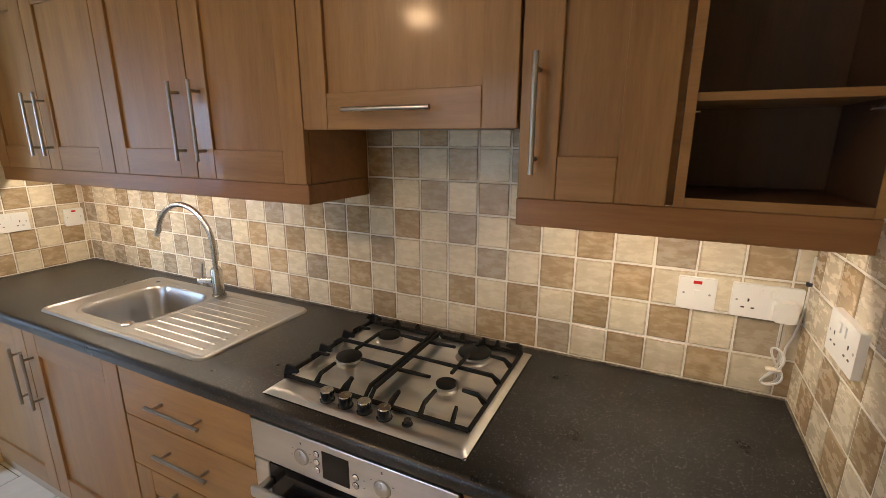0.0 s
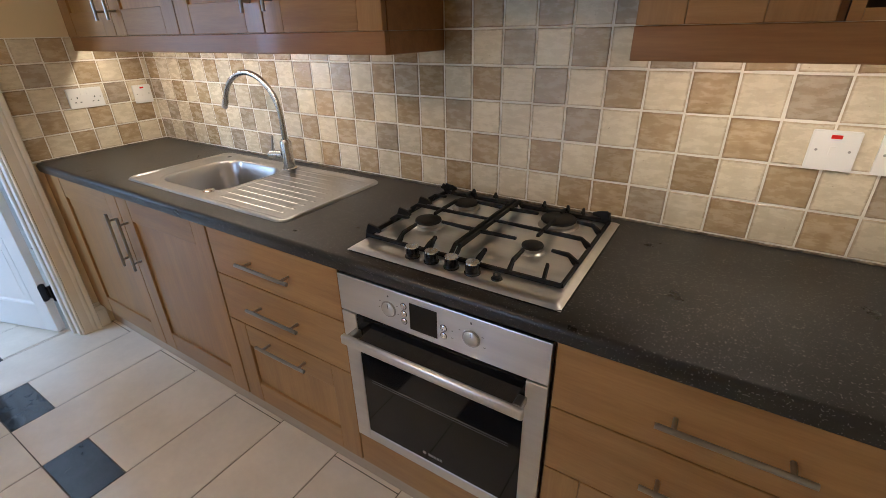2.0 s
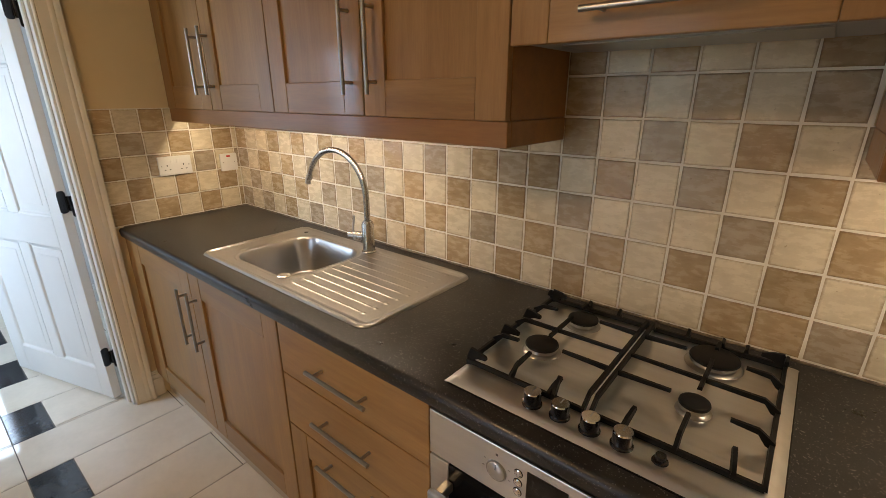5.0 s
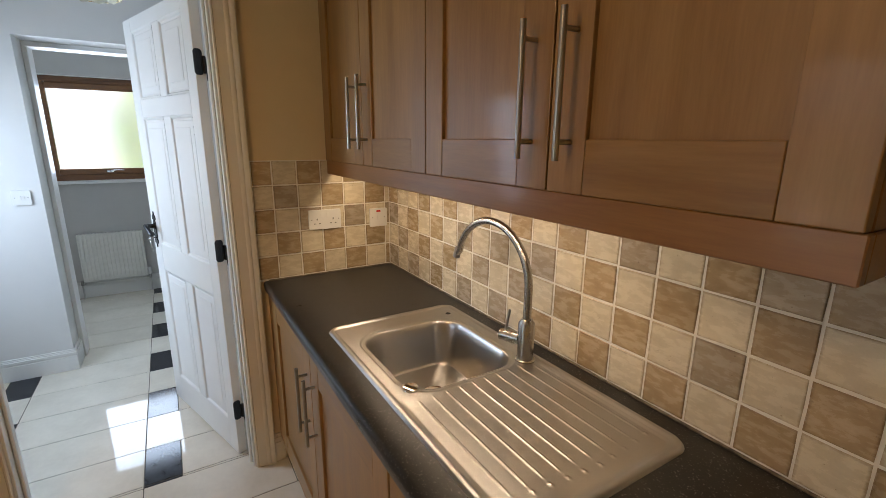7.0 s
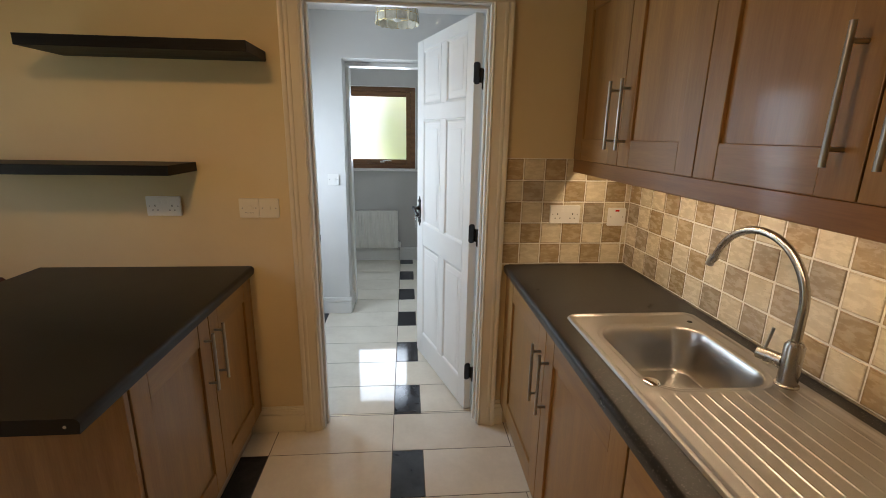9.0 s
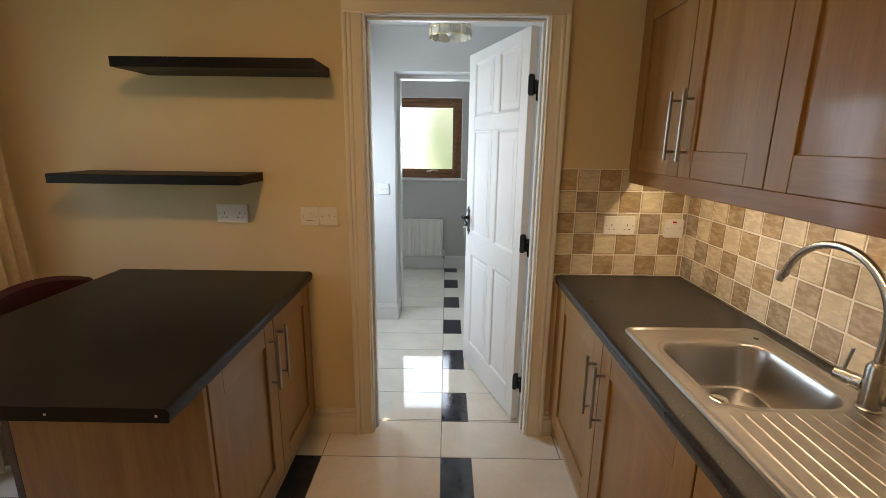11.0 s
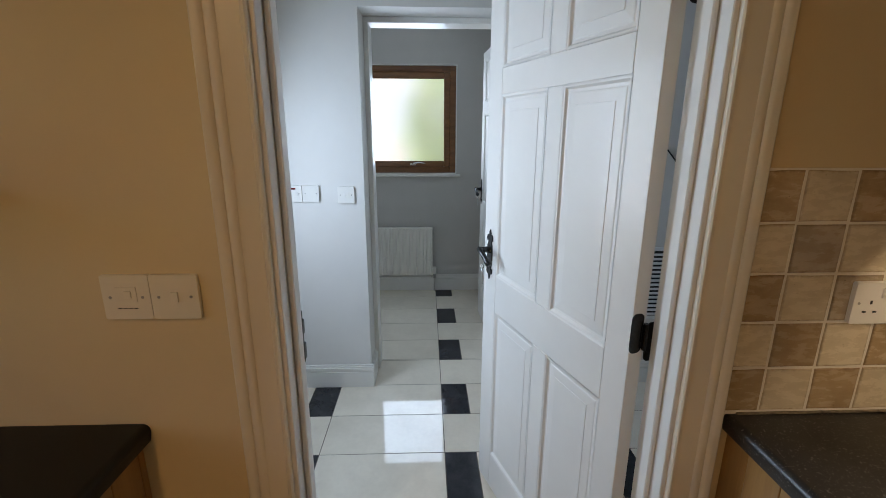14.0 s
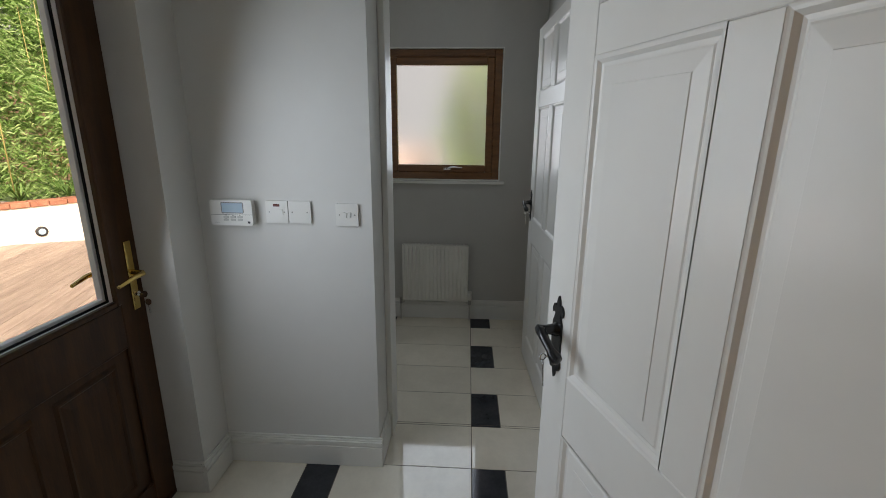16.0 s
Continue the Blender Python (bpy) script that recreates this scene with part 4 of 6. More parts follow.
part("maker_mark", mk, steel_dark, door)

# ---- wiring plates ----
def plate_frame(face):
    """The pose of a wall plate: x along the wall, y up, z out of the wall."""
    return {"n": Matrix(((1, 0, 0, 0), (0, 0, -1, 0), (0, 1, 0, 0), (0, 0, 0, 1))),
            "w": Matrix(((0, 0, 1, 0), (1, 0, 0, 0), (0, 1, 0, 0), (0, 0, 0, 1))),
            "e": Matrix(((0, 0, -1, 0), (-1, 0, 0, 0), (0, 1, 0, 0), (0, 0, 0, 1)))}[face]


def flat_piece(m, w, h, x, y, d0, d1, r=0.002):
    bm = bmesh.new()
    add_prism(bm, [(a + x, b + y) for a, b in rounded(w, h, min(r, w * 0.4, h * 0.4), 3)], m @ Matrix.Translation((0, 0, d0)), d1 - d0)
    return bm


def screws(m, w, t, d):
    for s in (-1, 1):
        part("screw", lathe([(0.0005, 0), (0.003, 0), (0.0028, 0.0006), (0.0005, 0.0006)], m @ Matrix.Translation((s * w, 0, d)), 12), steel_dark, t)


def double_socket(at, face, material=plastic, deep=0.010, label="white plastic double socket on the wall"):
    m = Matrix.Translation(at) @ plate_frame(face)
    t = thing("double_socket", at, label, "socket")
    body = part("plate", flat_piece(m, 0.148, 0.088, 0, 0, 0.0, deep, 0.004), material, t)
    for s in (-1, 1):
        for px, py, w, h in ((0, 0.006, 0.004, 0.008), (-0.011, -0.014, 0.0075, 0.0035), (0.011, -0.014, 0.0075, 0.0035)):
            part("slot", flat_piece(m, w, h, s * 0.037 + px, py - 0.004, deep, deep + 0.0008, 0.0005), slot_m, t)
        part("rocker", flat_piece(m, 0.012, 0.020, s * 0.013, 0.022, deep, deep + 0.003, 0.001), material, t)
    screws(m, 0.062, t, deep)
    return t, m


def switch_plate(at, face, kind, material=plastic, label="white plastic switch plate"):
    m = Matrix.Translation(at) @ plate_frame(face)
    t = thing("wall_switch", at, label, "switch")
    part("plate", flat_piece(m, 0.0885, 0.0885, 0, 0, 0, 0.009, 0.004), material, t)
    if kind == "neon":
        part("neon", flat_piece(m, 0.020, 0.0085, 0, 0.031, 0.009, 0.0098, 0.001), red_m, t, "red neon window")
        part("rocker", flat_piece(m, 0.013, 0.021, 0, 0, 0.009, 0.012, 0.001), material, t)
    elif kind == "neon_off":
        part("neon", flat_piece(m, 0.026, 0.010, 0, 0.027, 0.009, 0.0098, 0.001), neon_off_m, t, "dark red neon window")
        part("rocker", flat_piece(m, 0.014, 0.022, 0.018, 0, 0.009, 0.0125, 0.001), material, t)
    elif kind == "double":
        for s in (-1, 1):
            part("rocker", flat_piece(m, 0.012, 0.021, s * 0.0085, 0, 0.009, 0.0122, 0.001), material, t)
    elif kind == "rocker":
        part("rocker", flat_piece(m, 0.013, 0.021, 0, 0, 0.009, 0.0122, 0.001), material, t)
    elif kind == "spur":
        part("fuse_frame", flat_piece(m, 0.040, 0.030, 0, 0.006, 0.009, 0.0105, 0.002), material, t)
        part("rocker", flat_piece(m, 0.013, 0.014, 0.004, 0.006, 0.0105, 0.013, 0.001), material, t)
        for k in range(4):
            part("lettering_bar", flat_piece(m, 0.007, 0.002, -0.015 + k * 0.010, -0.022, 0.009, 0.0094, 0.0004), slot_m, t)
    if kind != "plain_no_screw":
        screws(m, 0.030, t, 0.009)
    return t, m


TW = 0.009
switch_plate((2.9035, -TW, 1.168), "n", "neon", label="white cooker switch with a red neon window")
sock, sm = double_socket((3.0555, -TW, 1.168), "n", label="white double socket with a charger plugged in")
plug = thing("plug", (3.088, -0.03, 1.15), "white moulded plug with a coiled white cable", "plug")
part("plug_body", flat_piece(sm, 0.050, 0.052, 0.037, -0.012, 0.0115, 0.040, 0.012), plastic, plug)
bm = bmesh.new()
pts = [(3.092, -0.03, 1.130), (3.092, -0.03, 1.08)]
for k in range(60):
    a = k * 0.36
    pts.append((3.094 + 0.020 * math.sin(a) * (0.8 + 0.25 * math.sin(a * 0.4)), -0.022 - 0.006 * math.sin(a * 0.7), 1.005 + 0.052 * math.cos(a * 0.5 + 0.3)))
pts += [(3.112, -0.02, 1.06), (3.125, -0.018, 1.10), (3.134, -0.016, 1.15), (3.136, -0.015, 1.22), (3.136, -0.015, 1.37)]
smooth_pts = []
for i in range(len(pts) - 1):
    a, b = Vector(pts[i]), Vector(pts[i + 1])
    smooth_pts += [a, a.lerp(b, 0.5)]
add_tube(bm, smooth_pts, 0.0028, 8)
part("cable", bm, plastic, plug, "white flex looped and tied", True)
part("cable_tie", boxm(((3.078, -0.032, 0.994), (3.110, -0.013, 1.0)), bevel=0.002), plastic_ivory, plug)
part("cable_clip", boxm(((3.128, -0.020, 1.222), (3.1445, -TW, 1.231)), bevel=0.001), slot_m, plug)
double_socket((EAST - TW, -0.298, 1.200), "e", deep=0.014, label="white double socket on a surface box")
double_socket((TW, -0.336, 1.167), "w", label="white double socket on the tiles")
switch_plate((TW, -0.0725, 1.155), "w", "neon", label="white switch with a red neon window on the tiles")
double_socket((0.001, -2.207, 1.199), "w", label="white double socket on the painted wall")
switch_plate((0.001, -1.832, 1.191), "w", "spur", plastic_ivory, "ivory fused spur plate on the painted wall")
switch_plate((0.001, -1.742, 1.191), "w", "rocker", plastic_ivory, "ivory light switch on the painted wall")
switch_plate((HALL_X + 0.001, -1.978, 1.170), "w", "neon_off", label="white fused switch with an unlit neon window")
switch_plate((HALL_X + 0.001, -1.886, 1.170), "w", "plain", label="white blank plastic plate on the wall")
switch_plate((HALL_X + 0.001, -1.698, 1.163), "w", "double", label="white two-gang light switch")
th = thing("heating_programmer", (HALL_X, -2.15, 1.168), "white heating programmer with a small grey screen", "thermostat")
tm = Matrix.Translation((HALL_X + 0.001, -2.15, 1.168)) @ plate_frame("w")
part("back_plate", flat_piece(tm, 0.160, 0.092, 0, 0, 0, 0.012, 0.006), plastic, th)
part("case", flat_piece(tm, 0.168, 0.1, 0, 0, 0.012, 0.034, 0.008), plastic, th)
part("screen_frame", flat_piece(tm, 0.090, 0.044, 0.006, 0.020, 0.034, 0.0344, 0.004), rack_m, th, "dark screen surround")
part("screen", flat_piece(tm, 0.082, 0.036, 0.006, 0.020, 0.0344, 0.0350, 0.002), lcd_m, th, "pale blue liquid crystal screen")
for k in range(3):
    part("tick", flat_piece(tm, 0.005, 0.0025, -0.022 + k * 0.028, -0.0085, 0.0344, 0.0350, 0.0005), slot_m, th)
    for z in (-0.016, -0.027):
        part("button", flat_piece(tm, 0.020, 0.0085, -0.022 + k * 0.028, z, 0.034, 0.0362, 0.002), button_m, th, "pale grey button")
part("maker_mark", flat_piece(tm, 0.010, 0.008, 0.068, -0.037, 0.034, 0.0344, 0.001), slot_m, th)
part("seam", flat_piece(tm, 0.166, 0.0012, 0, -0.007, 0.034, 0.0343, 0.0003), slot_m, th)
part("lettering_bar", flat_piece(tm, 0.018, 0.002, -0.06, -0.038, 0.034, 0.0344, 0.0004), steel_dark, th)

# ---- peninsula, shelves, curtain, chair ----
PX = 1.00
pen = thing("peninsula_cabinet", (0.5, -2.2, 0), "beech double-door peninsula cabinet with bar handles", "cabinet")
PYF = -1.862
part("carcass", boxm(((0.020, -2.44, 0.125), (PX - 0.022, PYF - 0.022, 0.868))), wood_in, pen)
part("end_panel", boxm(((PX - 0.02, -2.45, 0.0), (PX, PYF - 0.003, 0.869)), bevel=0.0015), wood_v, pen)
part("kickboard", boxm(((0.02, PYF - 0.07, 0), (PX - 0.022, PYF - 0.052, 0.123))), plinth_m, pen)
part("filler", boxm(((0.001, PYF - 0.02, 0.125), (0.018, PYF, 0.862)), bevel=0.001), wood_v, pen)
d = shaker(pen, "door", 0.020, 0.473, Z0, Z1, PYF, 1, stile=0.08)
bar_handle("handle", (0.432, PYF, 0.808), (0.432, PYF, 0.570), (0, 1, 0), d)
d = shaker(pen, "door", 0.477, 0.975, Z0, Z1, PYF, 1)
bar_handle("handle", (0.527, PYF, 0.805), (0.527, PYF, 0.570), (0, 1, 0), d)
wt = worktop("breakfast_bar_top", 0.002, 1.190, -2.795, -1.838, bar_top_m, "black laminate breakfast bar top with a sealed end strip")
part("screw", lathe([(0.0005, 0), (0.004, 0), (0.0035, 0.001), (0.0005, 0.001)], Matrix.Translation((1.190, -1.872, 0.889)) @ Matrix.Rotation(radians(90), 4, 'Y'), 12), steel, wt)
part("screw", lathe([(0.0005, 0), (0.004, 0), (0.0035, 0.001), (0.0005, 0.001)], Matrix.Translation((1.190, -2.145, 0.889)) @ Matrix.Rotation(radians(90), 4, 'Y'), 12), steel, wt)


def floating_shelf(y0, y1, z0, z1):
    ob = part("floating_shelf", boxm(((0.0005, y0, z0), (0.25, y1, z1)), bevel=0.0015, seg=2), shelf_m)
    return tagged(ob, "black-brown floating shelf on the cream wall", "shelf", "floating shelves")


floating_shelf(-2.527, -1.708, 1.826, 1.866)
floating_shelf(-2.872, -2.047, 1.358, 1.398)

ch = thing("bar_chair", (0.31, -2.85, 0), "maroon padded chair behind the breakfast bar", "chair")
bm = bmesh.new()
N = 14
rows = []
for k in range(N + 1):
    a = -1 + 2 * k / N
    x, y = 0.31 + 0.27 * a, -2.93 - 0.10 * (1 - a * a)
    h = 0.925 - 0.05 * abs(a) ** 3
    rows.append([bm.verts.new((x, y + 0.02, 0.55)), bm.verts.new((x, y + 0.024, h - 0.02)), bm.verts.new((x, y, h)), bm.verts.new((x, y - 0.024, h - 0.02)), bm.verts.new((x, y - 0.02, 0.55))])
for a, b in zip(rows, rows[1:]):
    for k in range(5):
        bm.faces.new((a[k], a[(k + 1) % 5], b[(k + 1) % 5], b[k]))
bm.faces.new(rows[0]), bm.faces.new(rows[-1][::-1])
part("backrest", bm, maroon_m, ch, "", True, True)
part("seat", boxm(((0.07, -3.02, 0.42), (0.55, -2.60, 0.50)), bevel=0.02, seg=3), maroon_m, ch)
for lx in (0.10, 0.52):
    for ly in (-2.98, -2.64):
        part("leg", boxm(((lx - 0.018, ly - 0.018, 0), (lx + 0.018, ly + 0.018, 0.42)), bevel=0.003), dark_oak, ch)
for lx in (0.10, 0.52):
    part("back_post", boxm(((lx - 0.015, -2.985, 0.50), (lx + 0.015, -2.955, 0.60)), bevel=0.003), dark_oak, ch)

cur = thing("curtain", (0.25, -3.3, 0), "cream cloth curtain drawn back beside the patio door", "curtain")
bm = bmesh.new()
nu, nv = 70, 24
grid = []
for j in range(nv + 1):
    z = 0.03 + 2.25 * j / nv
    flare = 0.26 * (1 - j / nv) ** 1.3
    row = []
    for i in range(nu + 1):
        s = i / nu
        row.append(bm.verts.new((0.06 + s * (0.34 + flare * 0.2), -3.27 + 0.035 * math.sin(s * 40 + 0.4 * math.sin(z * 2)) + flare * (0.35 - 0.3 * s), z)))
    grid.append(row)
for a, b in zip(grid, grid[1:]):
    for i in range(nu):
        bm.faces.new((a[i], a[i + 1], b[i + 1], b[i]))
cloth = part("cloth", bm, curtain_m, cur, "", True)
cloth.modifiers.new("thickness", 'SOLIDIFY').thickness = 0.003
part("pole", rods(((0.03, -3.29, 2.30), (2.1, -3.29, 2.30), 0.012)), steel_dark, cur, "", True, True)

# patio door in the south wall
pd = thing("window_patio", (1.1, SOUTH - 0.06, 0), "dark timber patio doors with clear panes", "window", kind="structure")
part("window_frame", boxm(((0.5, SOUTH - 0.10, 0), (0.56, SOUTH - 0.04, 2.1)), ((1.64, SOUTH - 0.10, 0), (1.70, SOUTH - 0.04, 2.1)), ((0.56, SOUTH - 0.10, 2.04), (1.64, SOUTH - 0.04, 2.1)), ((0.56, SOUTH - 0.10, 0), (1.64, SOUTH - 0.04, 0.08)), ((1.06, SOUTH - 0.10, 0.08), (1.14, SOUTH - 0.04, 2.04)), bevel=0.002), oak_frame, pd)
for x0, x1 in ((0.56, 1.06), (1.14, 1.64)):
    p = part("pane", boxm(((x0 + 0.001, SOUTH - 0.075, 0.081), (x1 - 0.001, SOUTH - 0.067, 2.039))), clear_glass, pd)
    p.visible_shadow = False

# ---- six-panel doors ----


def panel_door(name, w, h, m, label, lever=True, thick=0.040, hinge_z=(0.23, 1.02, 1.80), handle_sides=(1, -1)):
    """A white six-panel door. Drawn with its hinge edge at x = 0, leaf along +x, faces at y = 0 and y = -thick; then set at the pose m."""
    t = thing(name, (0, 0, 0), label, "door", kind="structure")
    st, st2, y0, y1 = 0.084, 0.102, -thick, 0.0
    z_r = [(0.0, 0.160), (0.805, 0.952), (1.608, 1.695), (h - 0.060, h)]
    xm0, xm1 = 0.342 * w / 0.806, 0.418 * w / 0.806
    pieces = [((0, y0, 0), (st, y1, h)), ((w - st2, y0, 0), (w, y1, h))]
    leaf = part("stile", boxm(pieces[0], bevel=0.0018), gloss_white, t)
    part("stile", boxm(pieces[1], bevel=0.0018), gloss_white, t)
    for z0, z1 in z_r:
        part("rail", boxm(((st + 0.0003, y0 + 0.0003, z0), (w - st2 - 0.0003, y1 - 0.0003, z1)), bevel=0.0018), gloss_white, t)
    for (a, z0), (z1, b) in zip(z_r, z_r[1:]):
        part("muntin", boxm(((xm0, y0 + 0.0005, z0 + 0.0003), (xm1, y1 - 0.0005, z1 - 0.0003)), bevel=0.0018), gloss_white, t)
        for x0, x1 in ((st, xm0), (xm1, w - st2)):
            bm = bmesh.new()
            ym = (y0 + y1) / 2
            for s, yf in ((1, y1), (-1, y0)):
                ins = [(0.0, 0.0), (0.003, 0.0012), (0.007, 0.0020), (0.013, 0.0085), (0.018, 0.0095), (0.021, 0.0095), (0.024, 0.0080), (0.052, 0.0062), (0.0532, 0.0048), (0.058, 0.0048)]
                rings = []
                for i, dep in ins:
                    yy = yf - s * dep
                    rings.append([bm.verts.new(c) for c in ((x0 + i, yy, z0 + i), (x1 - i, yy, z0 + i), (x1 - i, yy, z1 - i), (x0 + i, yy, z1 - i))])
                for ra, rb in zip(rings, rings[1:]):
                    for k in range(4):
                        bm.faces.new((ra[k], ra[(k + 1) % 4], rb[(k + 1) % 4], rb[k]))
                bm.faces.new(rings[-1])
            part("panel", bm, gloss_white, t)
    for hz in hinge_z:
        bm = bmesh.new()
        flat = Matrix(((0, 0, 1, 0), (1, 0, 0, 0), (0, 1, 0, 0), (0, 0, 0, 1)))
        add_prism(bm, rounded(0.034, 0.100, 0.013, 4), Matrix.Translation((-0.0045, -0.058, hz - 0.018)) @ flat, 0.0025)
        add_prism(bm, rounded(0.034, 0.100, 0.013, 4), Matrix.Translation((-0.0026, -0.014, hz + 0.008)) @ flat, 0.0025)
        add_box(bm, (-0.0045, -0.045, hz - 0.030), (-0.0015, -0.026, hz + 0.025))
        add_rod(bm, (-0.006, -0.036, hz - 0.035), (-0.006, -0.036, hz + 0.032), 0.006, 12)
        part("hinge", bm, iron_gloss, t, "black iron hinge")
    if lever:
        for s in handle_sides:
            yf = y1 if s > 0 else y0
            hx, hz = w - 0.052, 1.026
            fm = Matrix.Translation((hx, yf, hz)) @ (Matrix(((1, 0, 0, 0), (0, 0, s, 0), (0, 1, 0, 0), (0, 0, 0, 1))) if s < 0 else Matrix(((-1, 0, 0, 0), (0, 0, 1, 0), (0, 1, 0, 0), (0, 0, 0, 1))))
            half = [(0.0, 0.099), (0.004, 0.090), (0.007, 0.074), (0.011, 0.079), (0.018, 0.076), (0.022, 0.066), (0.021, 0.054), (0.017, 0.057), (0.013, 0.062), (0.010, 0.056), (0.014, 0.044), (0.018, 0.036)]
            half += [(0.019, 0.0)] + [(x, -y) for x, y in half[::-1]]
            outline = half + [(-x, y) for x, y in half[-2:0:-1]]
            bm = bmesh.new()
            add_prism(bm, outline, fm, 0.005)
            bp = part("handle_plate", bm, iron_gloss, t, "black wrought iron backplate with fleur-de-lis ends")
            bm = bmesh.new()
            add_tube(bm, [fm @ Vector(p) for p in ((0, 0.020, 0.005), (0, 0.020, 0.014), (0, 0.022, 0.032), (0, 0.023, 0.050), (0, 0.023, 0.053))], [0.017, 0.013, 0.010, 0.012, 0.008], 14)
            add_tube(bm, [fm @ Vector(p) for p in ((-0.006 * s, 0.023, 0.046), (0.012 * s, 0.024, 0.048), (0.034 * s, 0.014, 0.049), (0.054 * s, 0.000, 0.046), (0.068 * s, -0.010, 0.043), (0.077 * s, -0.015, 0.041), (0.080 * s, -0.016, 0.040))], [0.009, 0.012, 0.010, 0.010, 0.014, 0.012, 0.006], 12)
            part("lever", bm, iron_gloss, bp, "black iron lever", True, True)
            bm = bmesh.new()
            add_tube(bm, [fm @ Vector(p) for p in ((0, -0.045, 0.003), (0, -0.045, 0.028))], 0.0022, 8)
            add_lathe(bm, [(0.0035, -0.001), (0.0085, -0.001), (0.0085, 0.001), (0.0035, 0.001)], fm @ Matrix.Translation((0, -0.045, 0.034)) @ Matrix.Rotation(radians(90), 4, 'Y'), 14)
            add_tube(bm, [fm @ Vector(p) for p in ((0, -0.052, 0.034), (0.002, -0.075, 0.032), (0.002, -0.098, 0.030), (0.002, -0.118, 0.030))], 0.0022, 8)
            part("key", bm, chrome, bp, "silver key hanging in the lock", True)
    t.matrix_world = m
    return t


OPEN1 = math.degrees(math.atan2(-0.258, -0.80))
panel_door("door_kitchen", 0.806, 2.070, Matrix.Translation((-0.117, -0.786, 0.012)) @ Matrix.Rotation(radians(OPEN1), 4, 'Z'), "white six-panel door standing open into the hall")
panel_door("door_back", 0.80, 2.045, Matrix.Translation((BACK_X - 0.012, -0.797, 0.012)) @ Matrix.Rotation(radians(182.5), 4, 'Z') @ Matrix.Diagonal((1, 1, 1, 1)), "white six-panel door open against the lobby wall")

# ---- exterior door, hall window, radiator, lamp ----
ed = thing("door_garden", (-0.95, -2.44, 0), "dark wood-grain half-glazed garden door with brass handle", "door", kind="structure")
EY = -2.432
X0, X1 = -1.411, -0.504
part("stile", boxm(((X0, EY - 0.06, 0.02), (X0 + 0.115, EY, 2.10)), bevel=0.003), dark_oak, ed)
part("stile", boxm(((X1 - 0.115, EY - 0.06, 0.02), (X1, EY, 2.10)), bevel=0.003), dark_oak, ed)
part("rail", boxm(((X0 + 0.1155, EY - 0.06, 0.02), (X1 - 0.1155, EY - 0.0005, 0.14)), bevel=0.003), dark_oak, ed)
part("rail", boxm(((X0 + 0.1155, EY - 0.06, 0.72), (X1 - 0.1155, EY - 0.0005, 0.885)), bevel=0.003), dark_oak, ed)
part("rail", boxm(((X0 + 0.1155, EY - 0.06, 1.98), (X1 - 0.1155, EY - 0.0005, 2.10)), bevel=0.003), dark_oak, ed)
part("panel_backing", boxm(((X0 + 0.112, EY - 0.05, 0.139), (X1 - 0.112, EY - 0.012, 0.721))), dark_oak, ed)
for px0, px1 in ((X0 + 0.175, -0.99), (-0.925, X1 - 0.175)):
    bm = bmesh.new()
    rings = []
    for i, dep in ((0, 0.0125), (0.008, 0.002), (0.016, 0.003), (0.022, 0.010), (0.055, 0.005), (0.058, 0.005)):
        rings.append([bm.verts.new(c) for c in ((px0 + i, EY - dep, 0.175 + i), (px1 - i, EY - dep, 0.175 + i), (px1 - i, EY - dep, 0.690 - i), (px0 + i, EY - dep, 0.690 - i))])
    for ra, rb in zip(rings, rings[1:]):
        for k in range(4):
            bm.faces.new((ra[k], ra[(k + 1) % 4], rb[(k + 1) % 4], rb[k]))
    bm.faces.new(rings[-1])
    part("panel", bm, dark_oak, ed)
gx0, gx1, gz0, gz1 = X0 + 0.1155, X1 - 0.1155, 0.886, 1.979
def ring_frame(x0, x1, z0, z1, w, ya, yb, bevel=0.0015):
    return boxm(((x0, ya, z0), (x0 + w, yb, z1)), ((x1 - w, ya, z0), (x1, yb, z1)), ((x0 + w, ya, z0), (x1 - w, yb, z0 + w)), ((x0 + w, ya, z1 - w), (x1 - w, yb, z1)), bevel=bevel)
part("glazing_bead", ring_frame(gx0, gx1, gz0, gz1, 0.020, EY - 0.014, EY + 0.006, 0.004), dark_oak, ed)
part("spacer", ring_frame(gx0 + 0.004, gx1 - 0.004, gz0 + 0.004, gz1 - 0.004, 0.012, EY - 0.030, EY - 0.0145), pvc_white, ed, "bright sealed-unit spacer")
part("gasket", ring_frame(gx0 + 0.002, gx1 - 0.002, gz0 + 0.002, gz1 - 0.002, 0.020, EY - 0.036, EY - 0.0305), slot_m, ed)
part("outer_bead", ring_frame(gx0 + 0.001, gx1 - 0.001, gz0 + 0.001, gz1 - 0.001, 0.030, EY - 0.058, EY - 0.0365), pvc_white, ed)
pane = part("pane", boxm(((gx0 + 0.006, EY - 0.0204, gz0 + 0.006), (gx1 - 0.006, EY - 0.0164, gz1 - 0.006))), clear_glass, ed)
pane.visible_shadow = False
